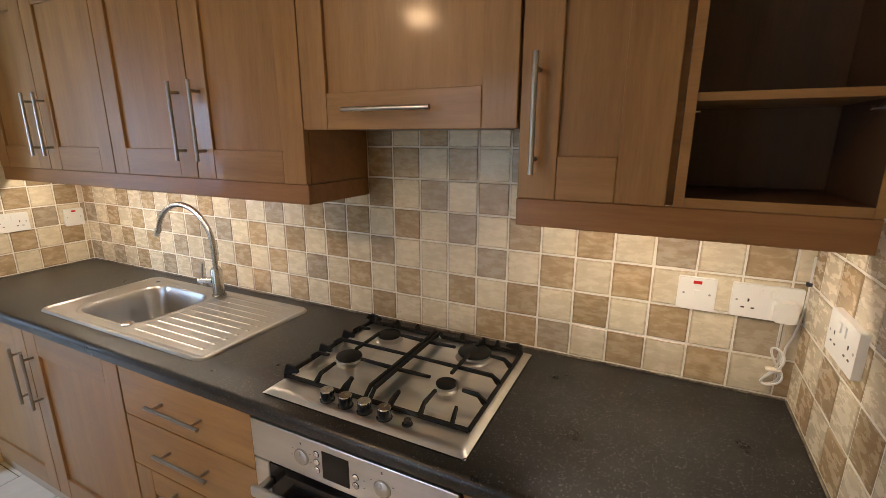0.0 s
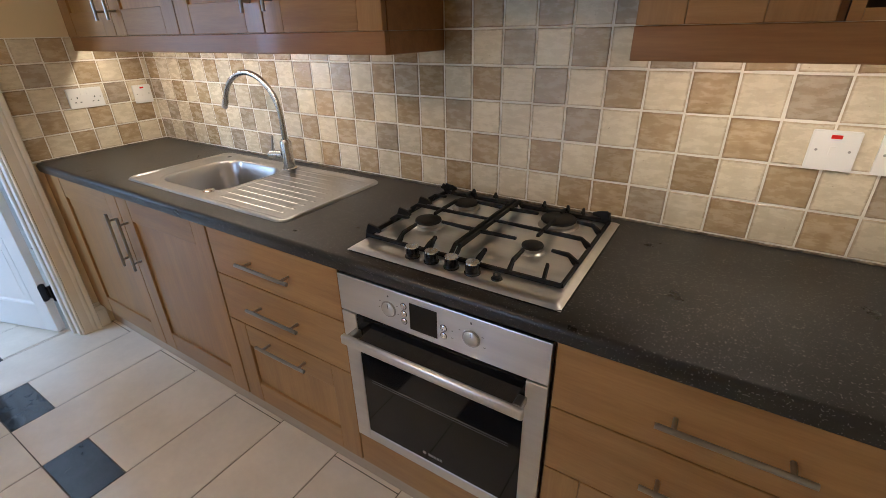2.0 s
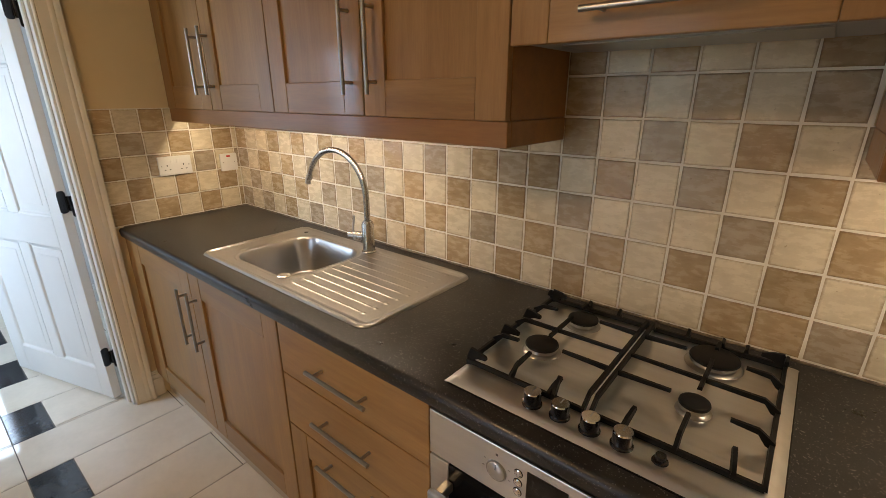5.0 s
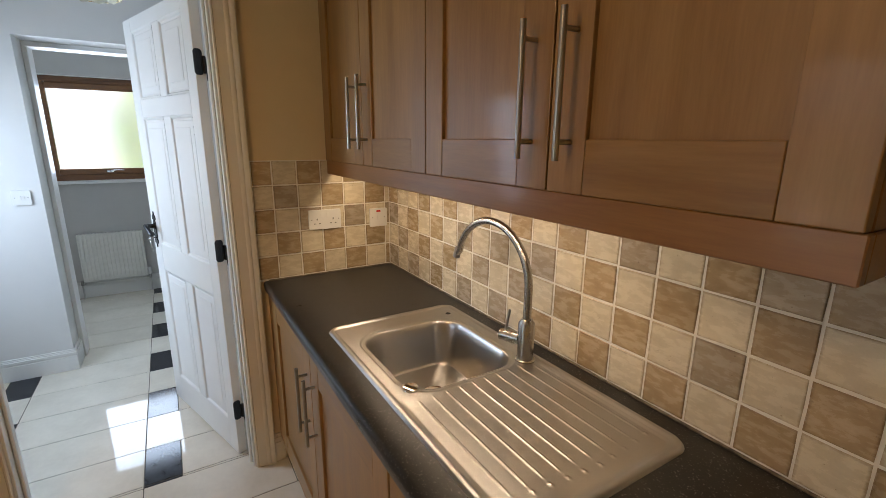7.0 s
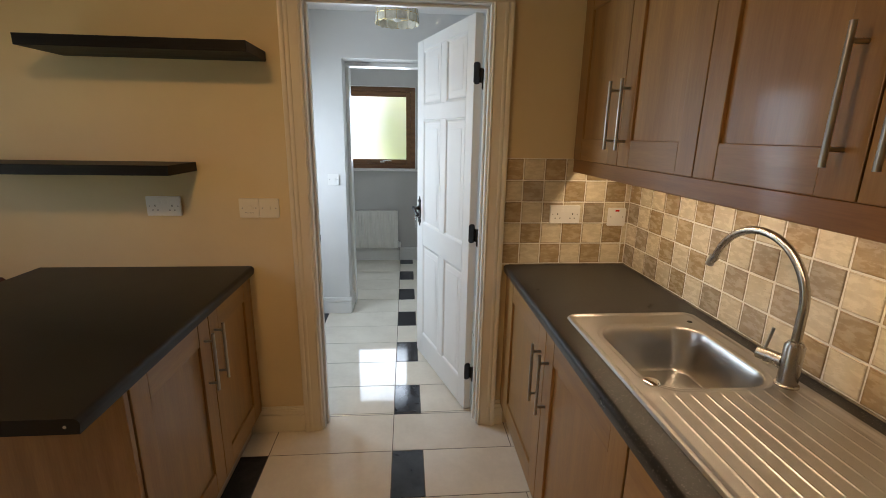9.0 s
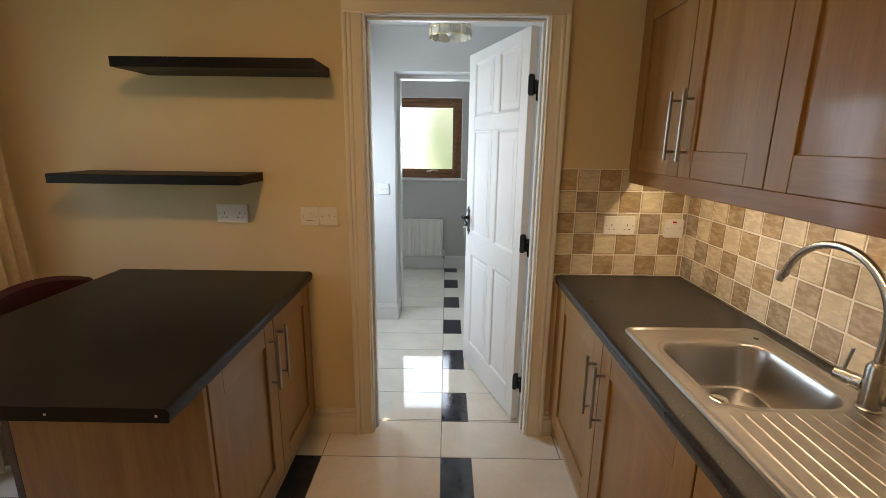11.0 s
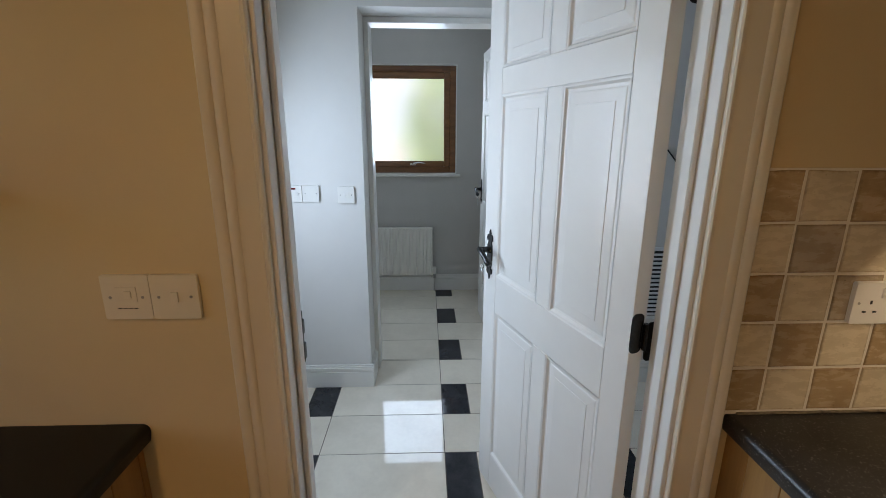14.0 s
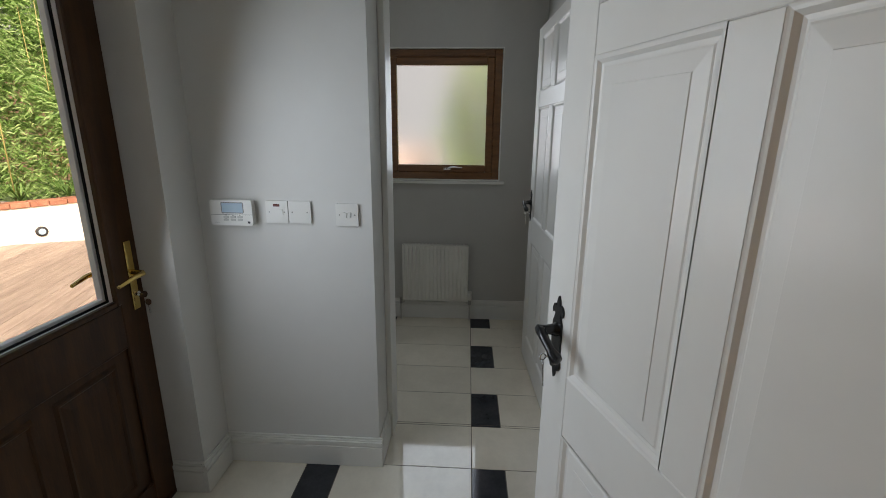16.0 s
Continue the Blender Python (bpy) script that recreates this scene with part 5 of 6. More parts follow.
for s, yy in ((1, EY), (-1, EY - 0.06)):
    hx = X0 + 0.048
    pl = part("handle_plate", boxm(((hx - 0.016, yy, 0.845), (hx + 0.016, yy + s * 0.007, 1.100)), bevel=0.006, seg=3), brass, ed, "polished brass handle plate", True, True)
    bm = bmesh.new()
    add_tube(bm, [(hx, yy + s * 0.005, 0.985), (hx, yy + s * 0.045, 0.985), (hx + 0.012, yy + s * 0.056, 0.986), (hx + 0.06, yy + s * 0.056, 0.984), (hx + 0.125, yy + s * 0.052, 0.972)], [0.011, 0.0095, 0.0095, 0.0085, 0.006], 14)
    part("lever", bm, brass, pl, "curved brass lever", True, True)
    if s > 0:
        bm = bmesh.new()
        add_rod(bm, (hx, yy + 0.006, 0.905), (hx, yy + 0.018, 0.905), 0.009, 14)
        add_tube(bm, [(hx, yy + 0.015, 0.905), (hx, yy + 0.034, 0.903)], 0.003, 8)
        add_lathe(bm, [(0.004, -0.001), (0.012, -0.001), (0.012, 0.001), (0.004, 0.001)], Matrix.Translation((hx, yy + 0.040, 0.903)) @ Matrix.Rotation(radians(75), 4, 'Y'), 16)
        add_lathe(bm, [(0.004, -0.001), (0.012, -0.001), (0.012, 0.001), (0.004, 0.001)], Matrix.Translation((hx - 0.012, yy + 0.040, 0.868)) @ Matrix.Rotation(radians(80), 4, 'Y'), 16)
        add_tube(bm, [(hx - 0.012, yy + 0.04, 0.856), (hx - 0.014, yy + 0.04, 0.825)], 0.003, 8)
        part("keys", bm, chrome, pl, "two silver keys on the lock", True, True)
part("threshold", boxm(((X0 - 0.003, EY - 0.07, 0.001), (X1 + 0.003, EY + 0.005, 0.018)), bevel=0.003), dark_oak, ed)

hw = thing("window_back", (FAR_X - 0.05, -1.4, 1.12), "golden oak casement window with frosted glass", "window", kind="structure")
def yz_frame(y0, y1, z0, z1, w, xa, xb, bevel=0.003):
    return boxm(((xa, y0, z0), (xb, y0 + w, z1)), ((xa, y1 - w, z0), (xb, y1, z1)), ((xa, y0 + w, z0), (xb, y1 - w, z0 + w)), ((xa, y0 + w, z1 - w), (xb, y1 - w, z1)), bevel=bevel)
WX = FAR_X - 0.03
part("window_frame", yz_frame(-1.869, -0.999, 1.128, 2.047, 0.052, WX - 0.06, WX), oak_frame, hw)
sash = part("sash", yz_frame(-1.816, -1.052, 1.181, 1.994, 0.052, WX - 0.05, WX + 0.012, 0.006), oak_frame, hw)
pane = part("pane", boxm(((WX - 0.022, -1.766, 1.231), (WX - 0.016, -1.102, 1.944))), frosted, hw, "frosted glass pane")
pane.visible_shadow = False
part("trickle_vent", boxm(((WX + 0.0005, -1.77, 2.006), (WX + 0.010, -1.12, 2.022)), bevel=0.002), oak_frame, hw)
bm = bmesh.new()
add_box(bm, (WX + 0.012, -1.415, 1.196), (WX + 0.020, -1.36, 1.216), 0.003)
add_tube(bm, [(WX + 0.018, -1.39, 1.206), (WX + 0.030, -1.38, 1.212), (WX + 0.036, -1.34, 1.222), (WX + 0.034, -1.275, 1.216)], [0.007, 0.008, 0.007, 0.004], 10)
part("window_handle", bm, chrome, sash, "silver espagnolette handle", True, True)
part("reveal_lining", yz_frame(-1.8698, -0.9902, 1.1202, 2.0548, 0.008, WX + 0.001, FAR_X + 0.004, 0.001), gloss_white, hw)
part("window_sill", boxm(((WX + 0.001, -1.91, 1.099), (FAR_X + 0.045, -0.955, 1.1195)), bevel=0.004, seg=2), gloss_white, hw)

rad = thing("radiator", (FAR_X + 0.05, -1.47, 0.12), "small white ribbed panel radiator on the wall", "radiator")
RX = FAR_X + 0.068
bm = bmesh.new()
y0, y1, n = -1.722, -1.216, 15
prof = []
for k in range(n):
    p = (y1 - y0 - 0.02) / n
    s = y0 + 0.01 + k * p
    prof += [(s, 0.0), (s + p * 0.15, 0.006), (s + p * 0.7, 0.006), (s + p * 0.85, 0.0)]
prof = [(y0, 0.0)] + prof + [(y1, 0.0), (y1, -0.010), (y0, -0.010)]
add_prism(bm, [(a, b) for a, b in prof], Matrix(((0, 1, 0, RX), (1, 0, 0, 0), (0, 0, 1, 0.178), (0, 0, 0, 1))), 0.446)
part("front_panel", bm, radiator_m, rad)
part("surround", yz_frame(y0 - 0.006, y1 + 0.006, 0.170, 0.626, 0.012, RX - 0.050, RX + 0.004), radiator_m, rad)
part("top_grille", boxm(*[((RX - 0.042, y0 + 0.01 + k * 0.0268, 0.6265), (RX, y0 + 0.024 + k * 0.0268, 0.630)) for k in range(18)]), radiator_m, rad)
bm = bmesh.new()
for yy in (y1 + 0.022, y0 - 0.022):
    add_rod(bm, (RX - 0.02, yy, 0.001), (RX - 0.02, yy, 0.155), 0.0075, 10)
    add_rod(bm, (RX - 0.02, yy, 0.150), (RX - 0.02, yy + (-0.03 if yy > -1.4 else 0.03), 0.150), 0.009, 10)
part("pipe", bm, copper_m, rad, "", True, True)
part("valve", rods(((RX - 0.02, y1 + 0.022, 0.135), (RX - 0.02, y1 + 0.022, 0.175), 0.012), ((RX - 0.02, y0 - 0.022, 0.135), (RX - 0.02, y0 - 0.022, 0.185), 0.012), seg=14), steel_dark, rad, "", True, True)
part("valve_head", rods(((RX - 0.02, y1 + 0.022, 0.178), (RX - 0.02, y1 + 0.022, 0.245), 0.019), seg=18), plastic, rad, "white thermostatic valve head", True, True)

lamp = thing("pendant_shade", (-0.97, -1.16, 2.205), "capiz shell ceiling light shade", "ceiling light")
LX, LY = -0.97, -1.162
tiers = [(0.138, 2.205), (0.136, 2.252), (0.126, 2.298), (0.102, 2.338), (0.06, 2.365)]
for (r0, z0), (r1, z1) in zip(tiers, tiers[1:]):
    n = 12
    for k in range(n):
        a0, a1 = 2 * math.pi * (k + 0.06) / n, 2 * math.pi * (k + 0.94) / n
        bm = bmesh.new()
        q = []
        for rr, zz, f in ((r0, z0 + 0.003, 1), (r1, z1 - 0.002, 1)):
            for a in (a0, (a0 + a1) / 2, a1):
                q.append((rr, zz - (0.012 if zz < 2.21 and a0 < a < a1 else 0), a))
        vo = [bm.verts.new((LX + r * math.cos(a), LY + r * math.sin(a), z)) for r, z, a in q]
        vi = [bm.verts.new((LX + (r - 0.002) * math.cos(a), LY + (r - 0.002) * math.sin(a), z)) for r, z, a in q]
        for s in (0, 1):
            bm.faces.new((vo[s], vo[s + 1], vo[s + 4], vo[s + 3])), bm.faces.new((vi[s], vi[s + 3], vi[s + 4], vi[s + 1]))
        ring = [0, 1, 2, 5, 4, 3]
        for i in range(6):
            a, b = ring[i], ring[(i + 1) % 6]
            bm.faces.new((vo[a], vi[a], vi[b], vo[b]))
        part("shell_piece", bm, shell_m, lamp)
bm = bmesh.new()
for r, z in tiers:
    add_tube(bm, [(LX + r * math.cos(2 * math.pi * k / 36), LY + r * math.sin(2 * math.pi * k / 36), z) for k in range(37)], 0.0013, 6)
for k in range(12):
    a = 2 * math.pi * k / 12
    add_tube(bm, [(LX + r * math.cos(a), LY + r * math.sin(a), z) for r, z in tiers], 0.0012, 6)
part("wire_frame", bm, brass, lamp, "thin brass wire frame")
part("ceiling_rose", lathe([(0.001, 0), (0.045, 0), (0.045, 0.012), (0.03, 0.02), (0.001, 0.02)], Matrix.Translation((LX, LY, CEIL - 0.0205))), plastic, lamp, "", True, True)
part("cord", rods(((LX, LY, 2.30), (LX, LY, CEIL - 0.02), 0.004)), plastic, lamp)
bm = bmesh.new()
bmesh.ops.create_uvsphere(bm, u_segments=16, v_segments=10, radius=0.032, matrix=Matrix.Translation((LX, LY, 2.245)))
add_rod(bm, (LX, LY, 2.27), (LX, LY, 2.31), 0.016)
part("bulb", bm, plastic, lamp, "unlit white bulb", True)

# ---- outdoors, seen through the garden door and the panes ----
grass_m = surf("garden_grass", (0.035, 0.070, 0.016), (0.075, 0.13, 0.032), 0.9, scale=3, fine=0.2, bump=0.5, bump_scale=30)
deck_m = surf("weathered_deck_timber", (0.25, 0.195, 0.16), (0.38, 0.315, 0.265), 0.5, scale=3, stretch=(0.5, 6, 6), vary=0.12, fine=0.12, bump=0.3, bump_scale=40, bump_stretch=(0.4, 10, 10))
paving_m = surf("pale_stone_paving", (0.42, 0.40, 0.37), (0.56, 0.54, 0.50), 0.75, scale=5, vary=0.1, fine=0.12)
render_m = surf("white_rendered_wall", (0.70, 0.66, 0.56), (0.78, 0.74, 0.65), 0.8, scale=2, bump=0.4, bump_scale=60, fine=0.05)
brick_m = surf("red_brick_coping", (0.26, 0.10, 0.060), (0.40, 0.18, 0.11), 0.8, scale=10, vary=0.2, fine=0.15, bump=0.4, bump_scale=80)
slate_m = surf("grey_roof_slate", (0.13, 0.14, 0.16), (0.20, 0.21, 0.23), 0.6, scale=4, vary=0.1, fine=0.1)
culm_m = surf("bamboo_culm", (0.20, 0.19, 0.06), (0.32, 0.28, 0.10), 0.5, scale=5)


def leaf_material(name, a, b):
    m, nt, bs = nodes_of(name)
    N, L = nt.nodes.new, nt.links.new
    geo = N("ShaderNodeNewGeometry")
    ramp = N("ShaderNodeValToRGB")
    ramp.color_ramp.elements[0].color, ramp.color_ramp.elements[1].color = (*a, 1), (*b, 1)
    L(geo.outputs["Random Per Island"], ramp.inputs["Fac"])
    L(ramp.outputs["Color"], bs.inputs["Base Color"])
    bs.inputs["Roughness"].default_value = 0.5
    tr = N("ShaderNodeBsdfTranslucent")
    L(ramp.outputs["Color"], tr.inputs["Color"])
    mix = N("ShaderNodeMixShader")
    mix.inputs["Fac"].default_value = 0.45
    L(bs.outputs[0], mix.inputs[1])
    L(tr.outputs[0], mix.inputs[2])
    L(mix.outputs[0], nt.nodes["Material Output"].inputs["Surface"])
    return m


bamboo_leaf = leaf_material("bamboo_leaf", (0.12, 0.27, 0.06), (0.42, 0.58, 0.25))
strap_leaf = leaf_material("strap_leaf", (0.05, 0.13, 0.03), (0.16, 0.30, 0.08))
structure("ground", boxm(((-400, -400, -0.6), (400, 400, -0.19))), grass_m, "green garden ground", "ground")
pav = structure("pavement", boxm(((-9.5, -12.0, -0.3), (-3.62, 3.0, -0.172))), paving_m, "pale stone garden paving", "pavement")

deck = thing("deck", (-3.3, -5.0, -0.15), "weathered brown timber decking outside the door", "deck", kind="structure")
DD = Vector((-0.95, -0.30, 0)).normalized()
DN = Vector((-DD.y, DD.x, 0))
board = bmesh.new()
add_box(board, (-3.4, -0.066, -0.028), (3.4, 0.066, 0.0), 0.003)
for g in (-0.04, -0.02, 0.0, 0.02, 0.04):
    add_box(board, (-3.4, g - 0.004, -0.001), (3.4, g + 0.004, 0.0022))
bme = bpy.data.meshes.new("board")
board.to_mesh(bme)
board.free()
bme.materials.append(deck_m)
rot = Matrix.Rotation(math.atan2(DD.y, DD.x), 4, 'Z')
for k in range(-34, 30):
    ob = new("board", bme)
    ob.parent = deck
    c = DN * (k * 0.139) + DD * (-0.05 * k * 0.3)
    ob.matrix_local = Matrix.Translation((c.x + 0.35, c.y - 0.6, 0.01)) @ rot

# retaining wall with brick coping and a round light
WA, WB = Vector((-5.735, -7.685, 0)), Vector((-6.544, -7.229, 0))
wd = (WB - WA).normalized()
wn_ = Vector((wd.y, -wd.x, 0))
if wn_.dot(Vector((0, -1.2, 0)) - WA) < 0:
    wn_ = -wn_
wm = Matrix.Translation(WA + Vector((0, 0, -0.20))) @ Matrix(((wd.x, -wn_.x, 0, 0), (wd.y, -wn_.y, 0, 0), (0, 0, 1, 0), (0, 0, 0, 1)))
gw = thing("garden_wall", tuple(WA), "low white rendered garden wall with brick coping", "garden wall")
bm = boxm(((-5, 0, 0), (6, 0.22, 0.56)))
bmesh.ops.transform(bm, matrix=wm, verts=bm.verts)
part("rendered_face", bm, render_m, gw)
for k in range(50):
    bm = boxm(((-5 + k * 0.22, -0.025, 0.561), (-5 + k * 0.22 + 0.21, 0.245, 0.635)), bevel=0.006)
    bmesh.ops.transform(bm, matrix=wm @ Matrix.Translation((0, 0, random.uniform(-0.004, 0.004))), verts=bm.verts)
    part("coping_brick", bm, brick_m, gw)
wl = thing("wall_light", tuple(wm @ Vector((0.34, 0, 0.19))), "round black garden wall light with a grey lens", "wall light")
lm = wm @ Matrix.Translation((0.34, 0, 0.19)) @ Matrix.Rotation(radians(90), 4, 'X')
part("bezel", lathe([(0.001, 0), (0.075, 0), (0.075, 0.02), (0.060, 0.03), (0.001, 0.03)], lm, 24), slot_m, wl, "", True, True)
part("lens", lathe([(0.001, 0.0302), (0.045, 0.0302), (0.040, 0.034), (0.001, 0.034)], lm, 20), lcd_m, wl)


def hedge(name, count, spot, label, culms, seed):
    """Bamboo: many narrow leaves in drooping sprays on thin canes. spot(rnd) gives the place of a spray."""
    rng = np.random.default_rng(seed)
    V, F = [], []
    n = 0
    for _ in range(count):
        c = np.array(spot(rng))
        base = rng.uniform(0, 2 * np.pi)
        for k in range(6):
            a = base + rng.normal(0, 0.8)
            droop = rng.uniform(-0.75, 0.25)
            d = np.array((np.cos(a), np.sin(a), droop))
            d /= np.linalg.norm(d)
            side = np.cross(d, rng.normal(0, 1, 3))
            side /= np.linalg.norm(side)
            ln, w = rng.uniform(0.07, 0.15), rng.uniform(0.009, 0.017)
            p = c + rng.normal(0, 0.035, 3)
            V += [p, p + d * ln * 0.4 + side * w, p + d * ln - (0, 0, 0.02), p + d * ln * 0.4 - side * w]
            F.append((n, n + 1, n + 2, n + 3))
            n += 4
    t = thing(name, tuple(spot(rng)[:2]) + (-0.15,), label, "hedge")
    o = np.array(ORIGIN[t])
    me = bpy.data.meshes.new("leaves")
    me.from_pydata((np.array(V) - o).tolist(), [], F)
    me.materials.append(bamboo_leaf)
    lv = new("leaves", me)
    lv.parent = t
    tagged(lv, kind="stuff")
    bm = bmesh.new()
    for _ in range(culms):
        c = np.array(spot(rng))
        add_tube(bm, [(c[0], c[1], -0.2), (c[0] + rng.normal(0, 0.05), c[1] + rng.normal(0, 0.05), 1.6), (c[0] + rng.normal(0, 0.25), c[1] + rng.normal(0, 0.25), 3.2)], [0.012, 0.009, 0.004], 5)
    tagged(part("canes", bm, culm_m, t, "", True), kind="stuff")
    return t


back = -wn_


def spot_main(r):
    u, z = r.uniform(-3.6, 4.6), 3.9 * r.uniform(0.0, 1.0) ** 0.85
    d = 0.45 + 0.7 * r.random() ** 2.2 + 0.22 * math.sin(u * 3.1 + z * 1.7) + 0.15 * math.sin(u * 7 + z * 4) + 0.10 * z
    p = WA + wd * u + back * d
    return (p.x, p.y, 0.40 + z)


hedge("bamboo_hedge", 24000, spot_main, "dense bright green bamboo hedge behind the garden wall", 60, 5)


def spot_side(r):
    y, z = r.uniform(-1.45, 1.4), 2.5 * r.random()
    return (-6.1 + 0.4 * r.random() + 0.25 * math.sin(y * 4 + z * 2), y + 0.15 * math.sin(z * 3), -0.1 + z)


hedge("side_hedge", 2200, spot_side, "green shrub beyond the frosted window", 20, 9)
bm = bmesh.new()
rng = np.random.default_rng(3)
for tuft in range(16):
    c = WA + wd * (-3 + tuft * 0.42 + rng.uniform(-0.1, 0.1)) + back * 0.33
    for k in range(26):
        a, l = rng.uniform(0, 2 * np.pi), rng.uniform(0.25, 0.5)
        d, s = Vector((math.cos(a), math.sin(a), 0)), Vector((-math.sin(a), math.cos(a), 0)) * 0.010
        q = [c + Vector((0, 0, 0.42)), c + d * l * 0.5 + Vector((0, 0, 0.42 + l * 0.62)), c + d * l + Vector((0, 0, 0.42 + l * 0.40))]
        v = [bm.verts.new(p + o) for p, o in ((q[0], s), (q[0], -s), (q[1], -s), (q[1], s), (q[2], s * 0.1))]
        bm.faces.new((v[0], v[1], v[2], v[3])), bm.faces.new((v[3], v[2], v[4]))
border = part("border_plants", bm, strap_leaf)
tagged(border, "strap-leaved green border plants along the coping", "plants", "", "stuff")
nw = thing("boundary_wall", (-7.2, -3.4, -0.2), "pinkish rendered boundary wall beyond the frosted window", "garden wall")
part("rendered_face", boxm(((-7.3, -4.6, -0.2), (-7.1, -1.75, 1.2))), surf("pink_render", (0.60, 0.50, 0.46), (0.68, 0.58, 0.54), 0.8, scale=3, fine=0.08), nw)

# Added glowing card; it brightens what shows through the frosted pane.
fill_card = structure("backdrop", boxm(((-12.1, -5.5, -0.19), (-12.0, 6.0, 8.0))), glow("pane_fill_glow", (0.72, 0.86, 1.0), 0.33), "pale glowing card added to brighten the frosted window", "backdrop")

# a neighbour's house behind the hedge
house = thing("neighbour_house", (-15.5, -15.5, -0.2), "far rendered house with a grey slate roof", "house")
hm = Matrix.Translation((-17.5, -17.0, -0.2)) @ Matrix.Rotation(math.atan2(wd.y, wd.x), 4, 'Z')
bm = boxm(((-6, -4, 0), (6, 4, 4.3)))
bmesh.ops.transform(bm, matrix=hm, verts=bm.verts)
part("wall", bm, surf("brown_house_brick", (0.12, 0.07, 0.045), (0.20, 0.12, 0.08), 0.8, scale=5, fine=0.15), house)
bm = bmesh.new()
for k in range(16):
    for s in (-1, 1):
        y0, y1 = s * (4.4 - k * 0.275), s * (4.4 - (k + 1) * 0.275 - 0.02)
        z0, z1 = 4.25 + k * 0.2, 4.25 + (k + 1) * 0.2
        q = [(-6.3, y0, z0 + 0.03), (6.3, y0, z0 + 0.03), (6.3, y1, z1), (-6.3, y1, z1), (-6.3, y0, z0), (6.3, y0, z0)]
        v = [bm.verts.new(p) for p in q]
        bm.faces.new(v[:4]), bm.faces.new((v[0], v[4], v[5], v[1]))
bmesh.ops.transform(bm, matrix=hm, verts=bm.verts)
part("roof", bm, slate_m, house)

# ---- utility end of the hall, glimpsed past the door hinges ----
vent = thing("louvre_vent", (HALL_X, 0.08, 0.45), "white louvred vent cover on the wall", "vent")
part("frame", yz_frame(-0.12, 0.30, 0.42, 0.86, 0.02, HALL_X + 0.001, HALL_X + 0.014), pvc_white, vent)
part("backing", boxm(((HALL_X + 0.001, -0.10, 0.44), (HALL_X + 0.003, 0.28, 0.84))), slot_m, vent)
for k in range(15):
    part("slat", boxm(((HALL_X + 0.004, -0.0995, 0.446 + k * 0.026), (HALL_X + 0.012, 0.2795, 0.459 + k * 0.026)), bevel=0.001), pvc_white, vent)
flex = thing("wall_cable", (HALL_X, 0.05, 1.1), "black cable clipped to the wall", "cable")
bm = bmesh.new()
add_tube(bm, [(HALL_X + 0.006, -0.2 + 0.5 * s, 1.62 - 0.35 * s - 0.2 * s * s) for s in [k / 12 for k in range(13)]], 0.004, 8)
part("flex", bm, slot_m, flex, "", True)

# ---- wall tiles ----
def tile_mesh(name, w, h, material, seed, t=0.006):
    """A tumbled tile: uneven edge, soft arris; drawn about its middle, x along the wall, y up, z out."""
    rnd = random.Random(seed)
    bm = bmesh.new()
    j = lambda: rnd.uniform(-0.0009, 0.0009)
    base = [(-w / 2, -h / 2), (0, -h / 2), (w / 2, -h / 2), (w / 2, 0), (w / 2, h / 2), (0, h / 2), (-w / 2, h / 2), (-w / 2, 0)]
    base = [(x + j(), y + j()) for x, y in base]
    rings = [[bm.verts.new((x * k, y * k, z)) for x, y in base] for k, z in ((1.0, 0.0), (1.0, t - 0.0018), (1 - 0.004 / w, t))]
    for a, b in zip(rings, rings[1:]):
        for k in range(8):
            bm.faces.new((a[k], a[(k + 1) % 8], b[(k + 1) % 8], b[k]))
    bm.faces.new(rings[-1])
    me = bpy.data.meshes.new(name)
    bm.to_mesh(me)
    bm.free()
    me.materials.append(material)
    return me


P, G = 0.1035, 0.0052
ROW0, ROWP = 0.9165, 0.1032
SPLASH = {}
def splash_mesh(w, h, material, k):
    key = (round(w, 4), round(h, 4), material.name, k)
    if key not in SPLASH:
        SPLASH[key] = tile_mesh("tile", w, h, material, hash((round(w * 1000), round(h * 1000), k)) % 1000)
    return SPLASH[key]


def tiled(name, u0, u1, joint, rows_fn, pose_fn, parity, label, boxes):
    wall = part(name, boxm(*boxes), grout_m)
    tagged(wall, label, "wall tiles", "", "structure")
    rnd = random.Random(name)
    k0 = math.floor((u0 - joint) / P)
    k = k0
    while joint + k * P < u1 - 0.004:
        a, b = max(u0, joint + k * P), min(u1, joint + (k + 1) * P)
        n = rows_fn((a + b) / 2)
        for r in range(n):
            w, h = b - a - G, ROWP - G
            if w > 0.006:
                pale = (k + r + parity) % 2 == 0
                if rnd.random() < 0.06:
                    pale = not pale
                m = tile_pale if pale else (tile_grey if rnd.random() < 0.25 else tile_tan)
                ob = new("tile", splash_mesh(w, h, m, rnd.randrange(5)))
                ob.parent = wall
                ob.matrix_local = pose_fn((a + b) / 2, ROW0 + (r + 0.5) * ROWP) @ pose(0, 0, rnd.uniform(-0.0006, 0.0006), rnd.uniform(-0.5, 0.5), rnd.uniform(-0.5, 0.5), rnd.uniform(-0.25, 0.25))
        k += 1
    return wall


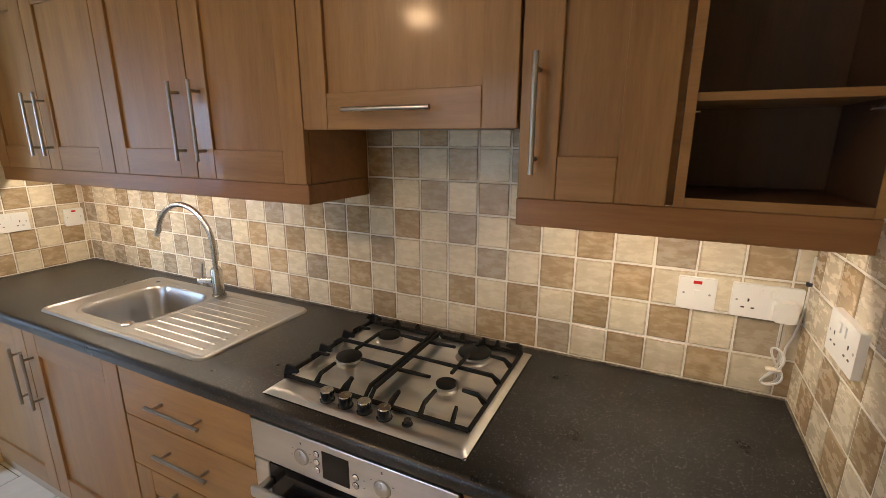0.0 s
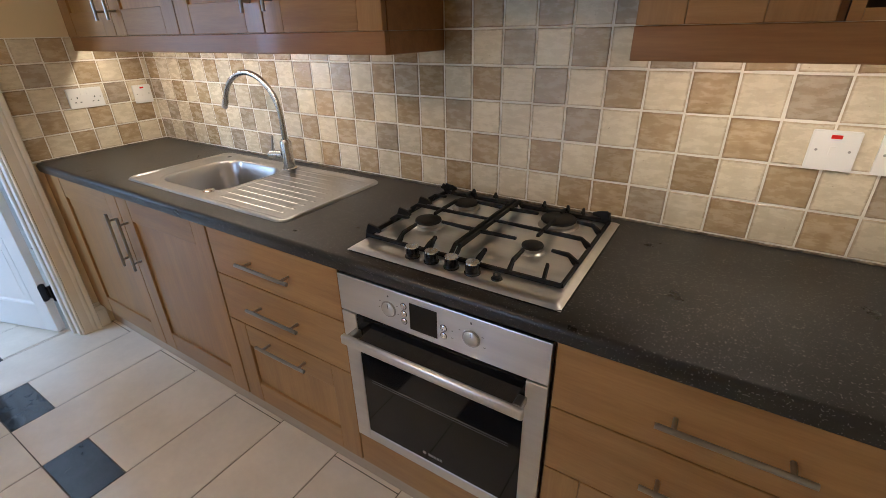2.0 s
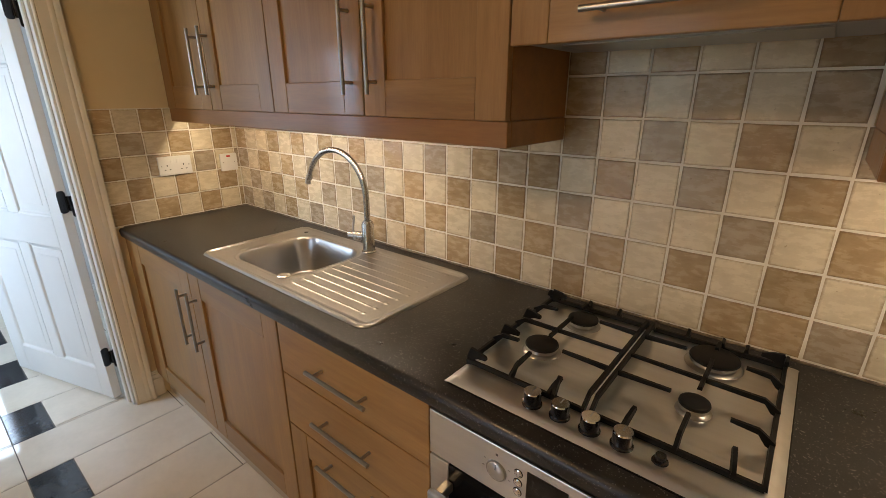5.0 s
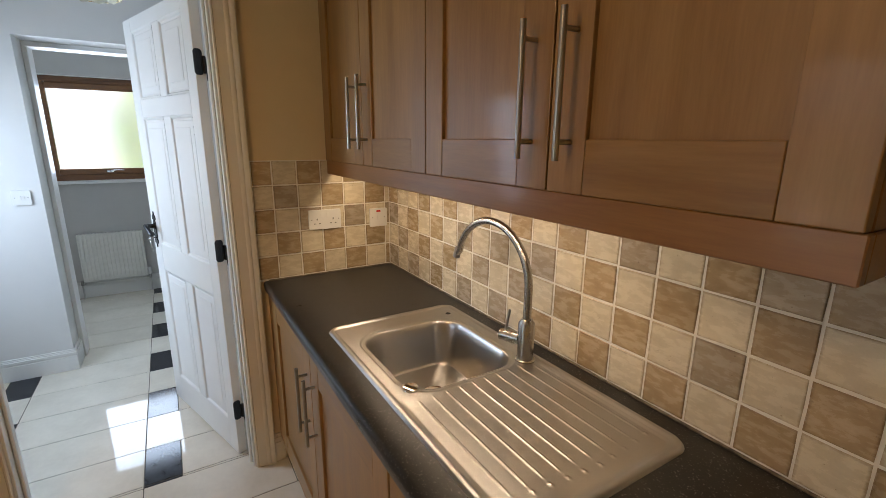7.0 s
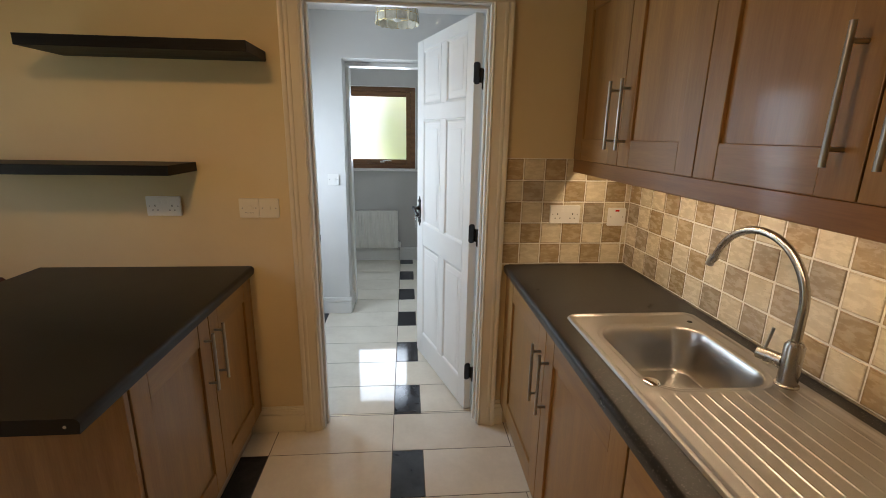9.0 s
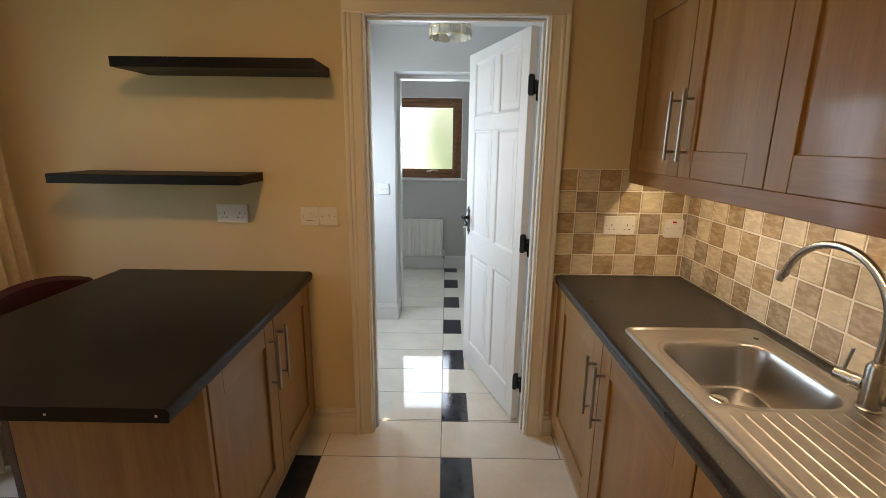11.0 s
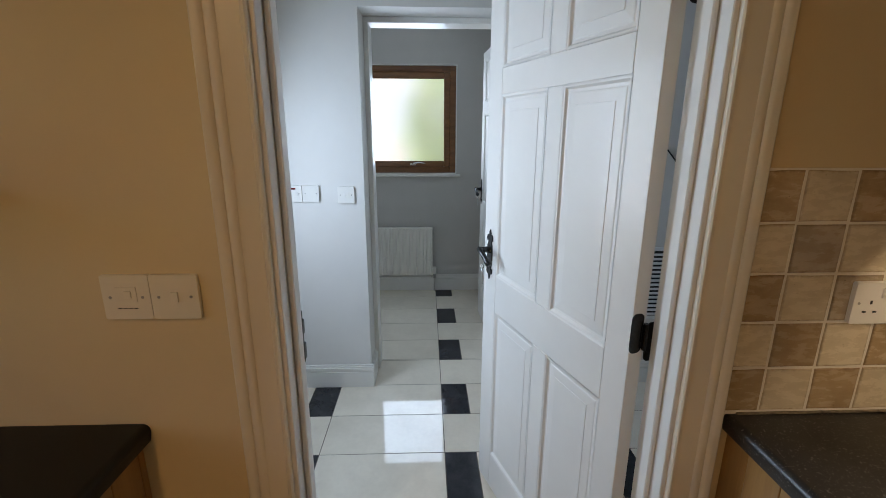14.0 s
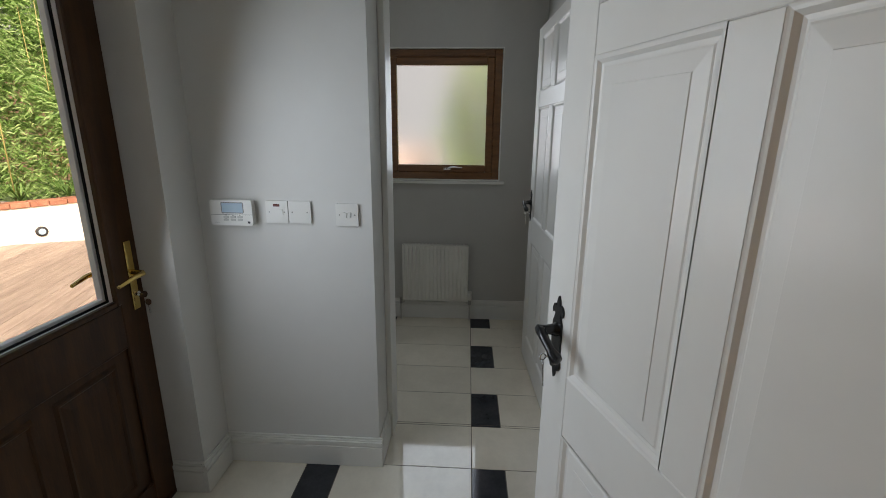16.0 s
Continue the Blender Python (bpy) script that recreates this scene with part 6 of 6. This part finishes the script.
tiled("tiles_north", 0.004, EAST - 0.004, 1.863, lambda u: 7 if 1.863 < u < 2.49 else 5, lambda u, z: Matrix.Translation((u, -0.003, z)) @ plate_frame("n"), 1,
      "checkered cream and tan tumbled wall tiles with pale grout", (((0.001, -0.0072, 0.9105), (EAST - 0.001, -0.0005, 1.432)), ((1.863, -0.0072, 1.432), (2.49, -0.0005, 1.60))))
tiled("tiles_west", -0.636, -0.010, -0.655, lambda u: 5, lambda u, z: Matrix.Translation((0.003, u, z)) @ plate_frame("w"), 1,
      "checkered cream and tan tumbled wall tiles beside the doorway", (((0.0005, -0.6365, 0.9105), (0.0072, -0.0075, 1.434)),))
tiled("tiles_east", 0.008, 0.66, 0.008 - 0.03, lambda u: 5, lambda u, z: Matrix.Translation((EAST - 0.003, -u, z)) @ plate_frame("e"), 0,
      "checkered cream and tan tumbled wall tiles in the corner", (((EAST - 0.0072, -0.66, 0.9105), (EAST - 0.0005, -0.0075, 1.434)),))

# ---- floor tiles ----
def slab_mesh(w, d, material, t=0.006):
    bm = bmesh.new()
    add_box(bm, (-w / 2, -d / 2, -t), (w / 2, d / 2, 0), 0.0012)
    me = bpy.data.meshes.new("floor_tile")
    bm.to_mesh(me)
    bm.free()
    me.materials.append(material)
    return me


FX0, FY0, RX_, CW, DW = 0.196, -1.182, 0.3015, 0.602, 0.152
floor = structure("floor", boxm(((FAR_X - 0.02, -2.55, -0.10), (-0.06, NORTH_H + 0.1, -0.0016)), ((-0.06, SOUTH - 0.1, -0.10), (EAST + 0.05, 0.05, -0.0016))), floor_grout, "polished cream porcelain floor with charcoal insets", "floor")
SLABS = {}
def lay(x0, x1, y0, y1, dark):
    g = 0.0017
    key = (round(x1 - x0, 4), round(y1 - y0, 4), dark)
    if key not in SLABS:
        SLABS[key] = slab_mesh(x1 - x0 - 2 * g, y1 - y0 - 2 * g, floor_dark if dark else floor_cream)
    ob = new("floor_tile", SLABS[key])
    ob.parent = floor
    ob.location = ((x0 + x1) / 2, (y0 + y1) / 2, 0.0)


def in_rooms(x0, x1, y0, y1):
    """Clips a slab to the floors of the kitchen, the hall and the lobby, so that none runs through a wall."""
    for lo, hi, a, b in ((-0.12, EAST, SOUTH, 0.0), (BACK_X, -0.12, -2.43, NORTH_H), (FAR_X, BACK_X, -2.48, -0.70)):
        c = (max(x0, lo), min(x1, hi), max(y0, a), min(y1, b))
        if c[1] - c[0] > 0.012 and c[3] - c[2] > 0.012:
            yield c


PER = CW + DW
for i in range(-12, 10):
    xa = FX0 + i * RX_
    for j in range(-4, 4):
        ya = FY0 + j * PER
        if i % 2 == 0:
            pieces = ((ya, ya + DW, True), (ya + DW, ya + PER, False))
        elif j >= 0:
            pieces = ((ya, ya + CW, False), (ya + CW, ya + PER, False))
        else:
            pieces = ((ya, ya + DW, False), (ya + DW, ya + PER, False))
        for a, b, dk in pieces:
            for c in in_rooms(xa, xa + RX_, a, b):
                lay(*c, dk)
